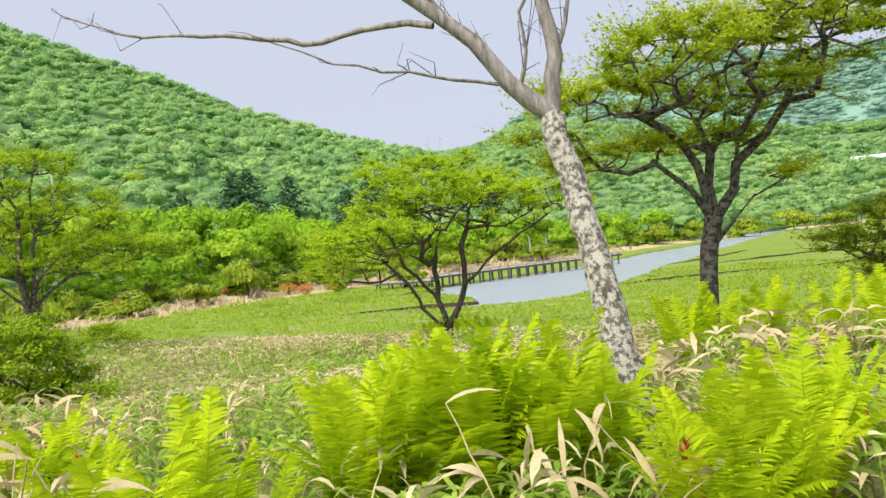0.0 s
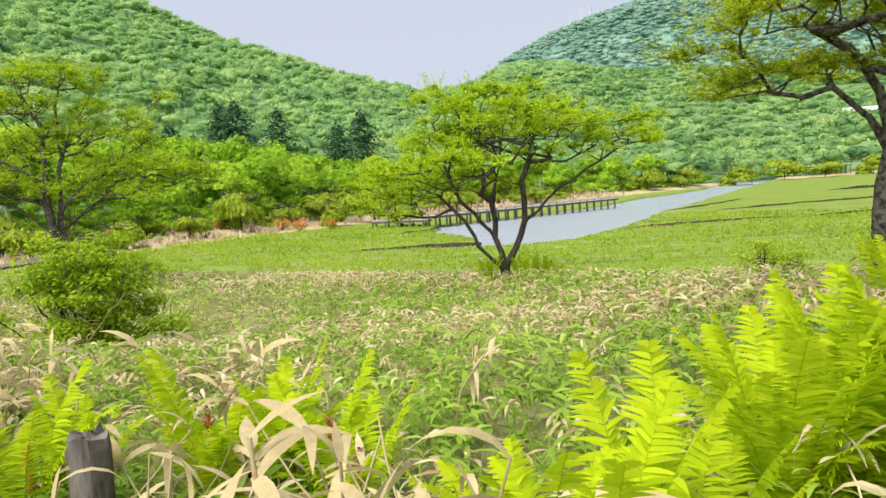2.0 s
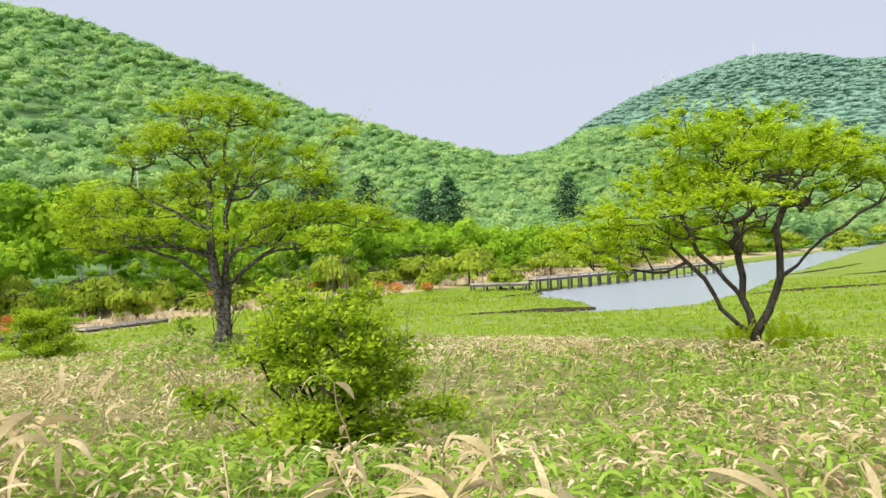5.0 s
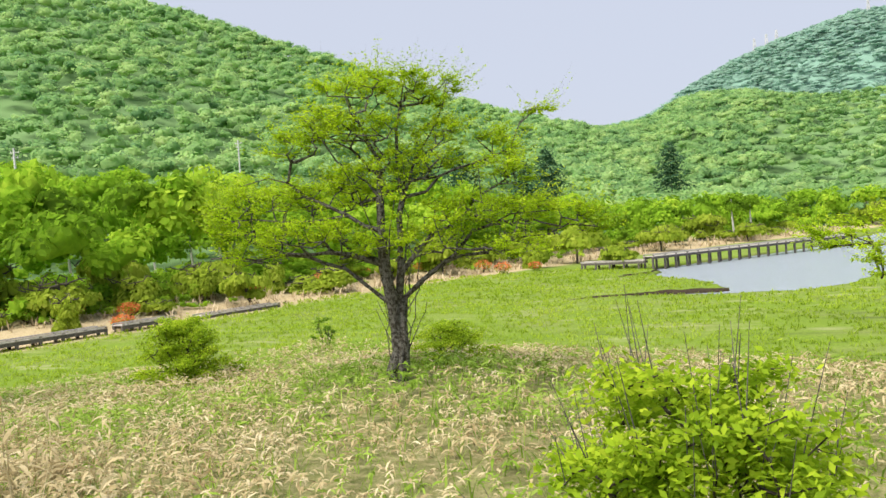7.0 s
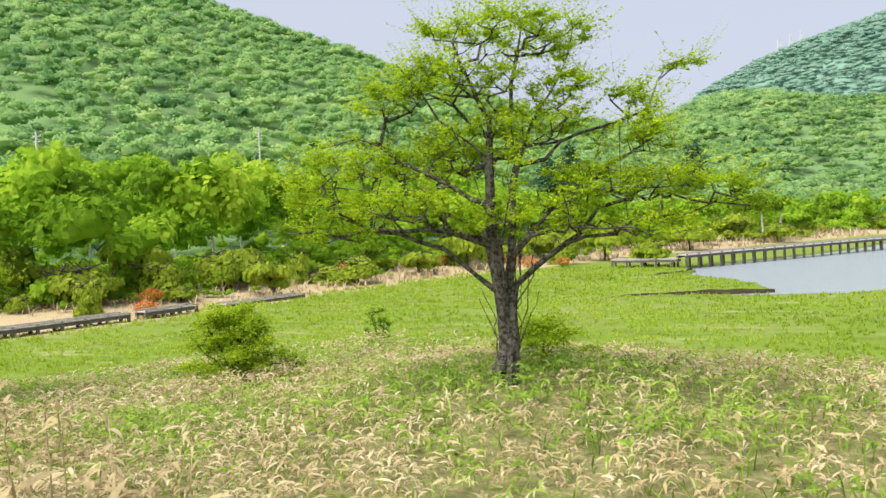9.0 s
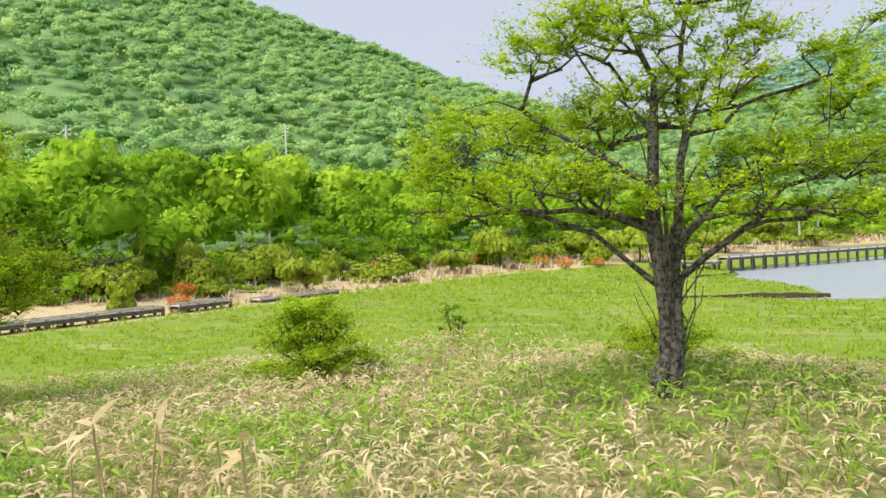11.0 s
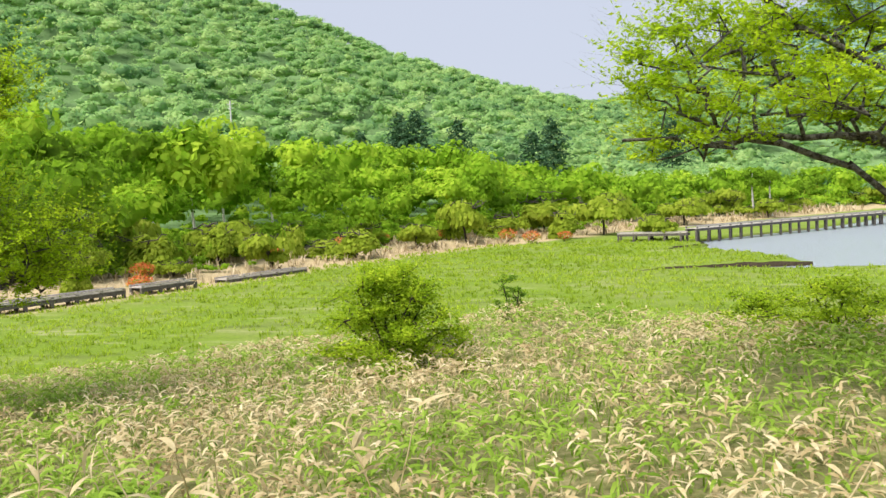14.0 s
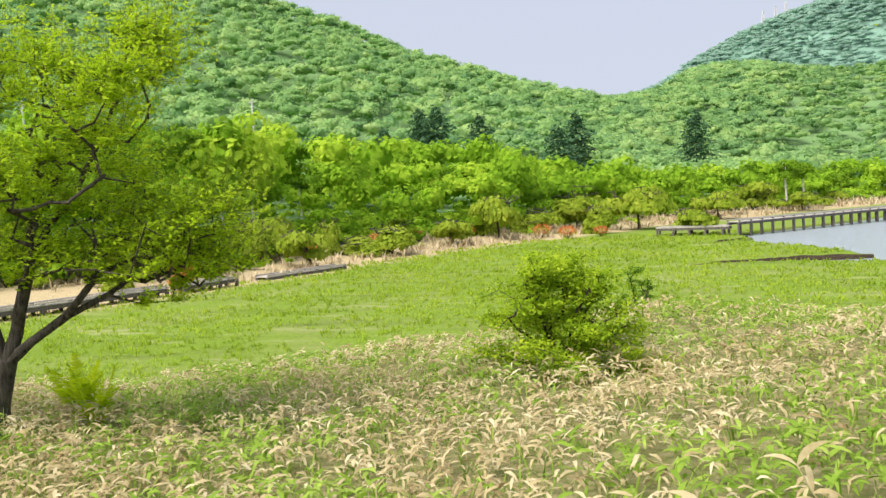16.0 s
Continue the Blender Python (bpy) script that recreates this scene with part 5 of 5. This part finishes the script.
for k, (x, y, z) in enumerate([(-2.06, 1.98, -0.24), (-2.18, 2.1, -0.46), (-1.9, 2.05, -0.42), (-2.3, 2.3, -0.5), (-2.0, 2.3, -0.4), (-13.27, 10.53, -0.58), (-13.2, 10.56, -0.64), (-12.86, 10.55, -0.62), (-12.66, 10.66, -0.66), (-12.5, 10.6, -0.66), (-4.5, 4.6, -0.62), (-4.66, 4.56, -0.62),
                               (-10.67, 8.6, -0.3), (-10.5, 8.75, -0.45), (-12.65, 10.3, -0.52), (-12.9, 10.25, -0.52), (-1.42, 1.95, -0.52), (-1.28, 1.95, -0.52), (-3.73, 3.41, -0.6), (-5.5, 4.5, -0.6)]):
    broad_cane(x, y, z, 3000 + k)

# ---- ferns ----


def frond_mesh(tall, lean, seed):
    """One arching frond: a midrib with pairs of toothed leaflets."""
    r = np.random.default_rng(seed)
    n = 26
    f = np.linspace(0, 1, n)
    e = 1.5 - lean * f ** 1.6
    step = tall / (n - 1)
    px = np.concatenate([[0], np.cumsum(np.cos(e[1:]) * step)])
    pz = np.concatenate([[0], np.cumsum(np.sin(e[1:]) * step)])
    mid = np.stack([px, np.zeros(n), pz], 1)
    chunks = [tubes(mid[:-1], mid[1:], np.linspace(0.005, 0.0015, n - 1), np.linspace(0.0048, 0.001, n - 1), 4)]
    m = 42
    g = np.linspace(0.1, 0.99, m)
    for sgn in (-1, 1):
        b = np.stack([np.interp(g, f, mid[:, 0]), np.zeros(m), np.interp(g, f, mid[:, 2])], 1)
        ln = 0.165 * tall * np.sin(np.pi * np.clip(g * 0.86 + 0.1, 0, 1)) ** 0.7 * r.uniform(0.85, 1.1, m)
        up = np.interp(g, f, e)
        az = sgn * (np.pi / 2 - 0.42) + r.normal(size=m) * 0.09
        chunks.append(blades(b, az, np.sin(up) * 0.45 + r.normal(size=m) * 0.1, np.full(m, 0.45), ln, np.full(m, 0.021 * tall), (0.75, 1.0, 0.7, 0.05), -sgn * 1.0 + r.normal(size=m) * 0.3))
    v, q = joined(chunks)
    return mesh_np("frond", v, q, M_FERN)


FRONDS = [frond_mesh(h, lean, 600 + i) for i, (h, lean) in enumerate([(1.0, 0.5), (0.95, 0.75), (0.85, 1.1), (1.05, 0.35), (0.75, 1.4), (0.9, 0.6)])]


def spike_mesh(tall):
    v, q = tubes(np.array([[0, 0, 0], [0, 0, tall * 0.5], [0, 0, tall * 0.78]], float), np.array([[0, 0, tall * 0.5], [0, 0, tall * 0.78], [0, 0, tall]], float), np.array([0.006, 0.016, 0.019]), np.array([0.008, 0.019, 0.004]), 6)
    r = np.random.default_rng(3)
    z = r.uniform(tall * 0.45, tall, 90)
    a = r.uniform(0, 6.28, 90)
    w = blades(np.stack([np.zeros(90), np.zeros(90), z], 1), a, np.full(90, 0.9), np.full(90, 0.2), np.full(90, 0.05), np.full(90, 0.014), (0.6, 1.0, 0.3))
    return mesh_np("spore_spike", *joined([(v, q), w]), M_SPIKE)


SPIKE = spike_mesh(0.62)


def fern(x, y, size, count, seed, spikes=1, label="bright yellow-green fern clump with upright feathery fronds"):
    r = np.random.default_rng(seed)
    ob = thing("fern", spot(x, y, 0.02), label, "fern", "ferns on the slope")
    for i in range(count):
        o = piece("frond", FRONDS[r.integers(len(FRONDS))], ob)
        a = i * 2.4 + r.uniform(-0.3, 0.3)
        d = r.uniform(0.02, 0.13) * size
        o.matrix_local = Matrix.LocRotScale((d * math.cos(a), d * math.sin(a), 0), Euler((0, r.uniform(-0.05, 0.12), a)), (size * r.uniform(0.8, 1.1),) * 3)
    for i in range(spikes):
        o = piece("spore_spike", SPIKE, ob, "rust-brown spore spike")
        a = r.uniform(0, 6.28)
        o.matrix_local = Matrix.LocRotScale((0.07 * math.cos(a), 0.07 * math.sin(a), 0), Euler((r.normal() * 0.08, r.normal() * 0.08, a)), (size * r.uniform(0.8, 1.1),) * 3)


for k, (x, y, z, n, sp) in enumerate([(-0.78, 3.42, 0.86, 22, 1), (-0.5, 3.5, 0.88, 22, 1), (-0.24, 3.54, 0.9, 24, 2), (0.05, 3.6, 0.86, 22, 1), (0.33, 3.67, 0.78, 20, 2), (-0.35, 3.8, 0.85, 18, 0), (0.1, 3.95, 0.85, 18, 0), (0.62, 2.7, 0.74, 18, 2), (0.88, 2.95, 0.74, 18, 2),
                                      (1.12, 3.25, 0.7, 16, 2), (0.78, 3.3, 0.68, 14, 1), (1.3, 3.6, 0.66, 14, 1), (-1.5, 2.68, 0.9, 9, 1), (-1.62, 2.78, 0.74, 7, 0), (-1.28, 2.84, 0.76, 8, 3), (-1.1, 2.98, 0.62, 6, 1), (-3.76, 3.85, 0.8, 9, 3), (-3.58, 4.05, 0.6, 7, 1),
                                      (-2.88, 3.94, 0.76, 11, 2), (-2.68, 4.07, 0.68, 10, 2), (-2.46, 3.9, 0.66, 10, 2), (-2.3, 3.7, 0.62, 9, 2), (-2.75, 3.8, 0.66, 9, 1),
                                      (-5.5, 5.0, 0.55, 10, 1), (-5.85, 4.95, 0.5, 9, 0), (1.5, 7.3, 0.8, 16, 0), (2.1, 7.0, 0.78, 16, 0), (2.6, 6.8, 0.75, 16, 0), (3.1, 6.9, 0.75, 16, 0), (1.9, 7.8, 0.78, 14, 0), (3.6, 7.2, 0.8, 14, 0), (4.2, 7.6, 0.8, 14, 0),
                                      (-1.25, 17.0, 0.8, 14, 0), (-0.8, 17.3, 0.75, 14, 0), (-0.4, 17.4, 0.7, 12, 0), (-2.0, 17.0, 0.7, 12, 0), (-22.5, 17.2, 0.8, 18, 0), (-22.1, 17.0, 0.7, 14, 0), (1.7, 3.9, 0.62, 12, 1)]):
    fern(x, y, z, n, 700 + k, sp)

# ---- stump ----


def wooden_post(x, y, tall, wide):
    r = np.random.default_rng(11)
    ob = thing("wooden_post", spot(x, y, 0.15), "short weathered grey wooden post with a split top", "post")
    bm = bmesh.new()
    n = 18
    rings = []
    for i, f in enumerate((0, 0.5, 0.92, 1.0, 1.0)):
        rr = wide / 2 * (1.0 if i < 3 else (0.92 if i == 3 else 0.35))
        ring = []
        for j in range(n):
            a = j * 2 * math.pi / n
            wob = 1 + 0.05 * math.sin(a * 5 + 1) + 0.03 * r.normal()
            ring.append(bm.verts.new((rr * wob * math.cos(a), rr * wob * math.sin(a), tall * f - (0.015 if i == 4 else 0) + 0.012 * r.normal() * (i > 2))))
        rings.append(ring)
    for lo, hi in zip(rings[:-1], rings[1:]):
        for j in range(n):
            bm.faces.new((lo[j], lo[(j + 1) % n], hi[(j + 1) % n], hi[j]))
    bm.faces.new(rings[-1])
    m = bpy.data.meshes.new("shaft")
    bm.to_mesh(m)
    bm.free()
    m.materials.append(M_WOOD)
    piece("shaft", m, ob)


wooden_post(-3.28, 3.63, 0.66, 0.155)
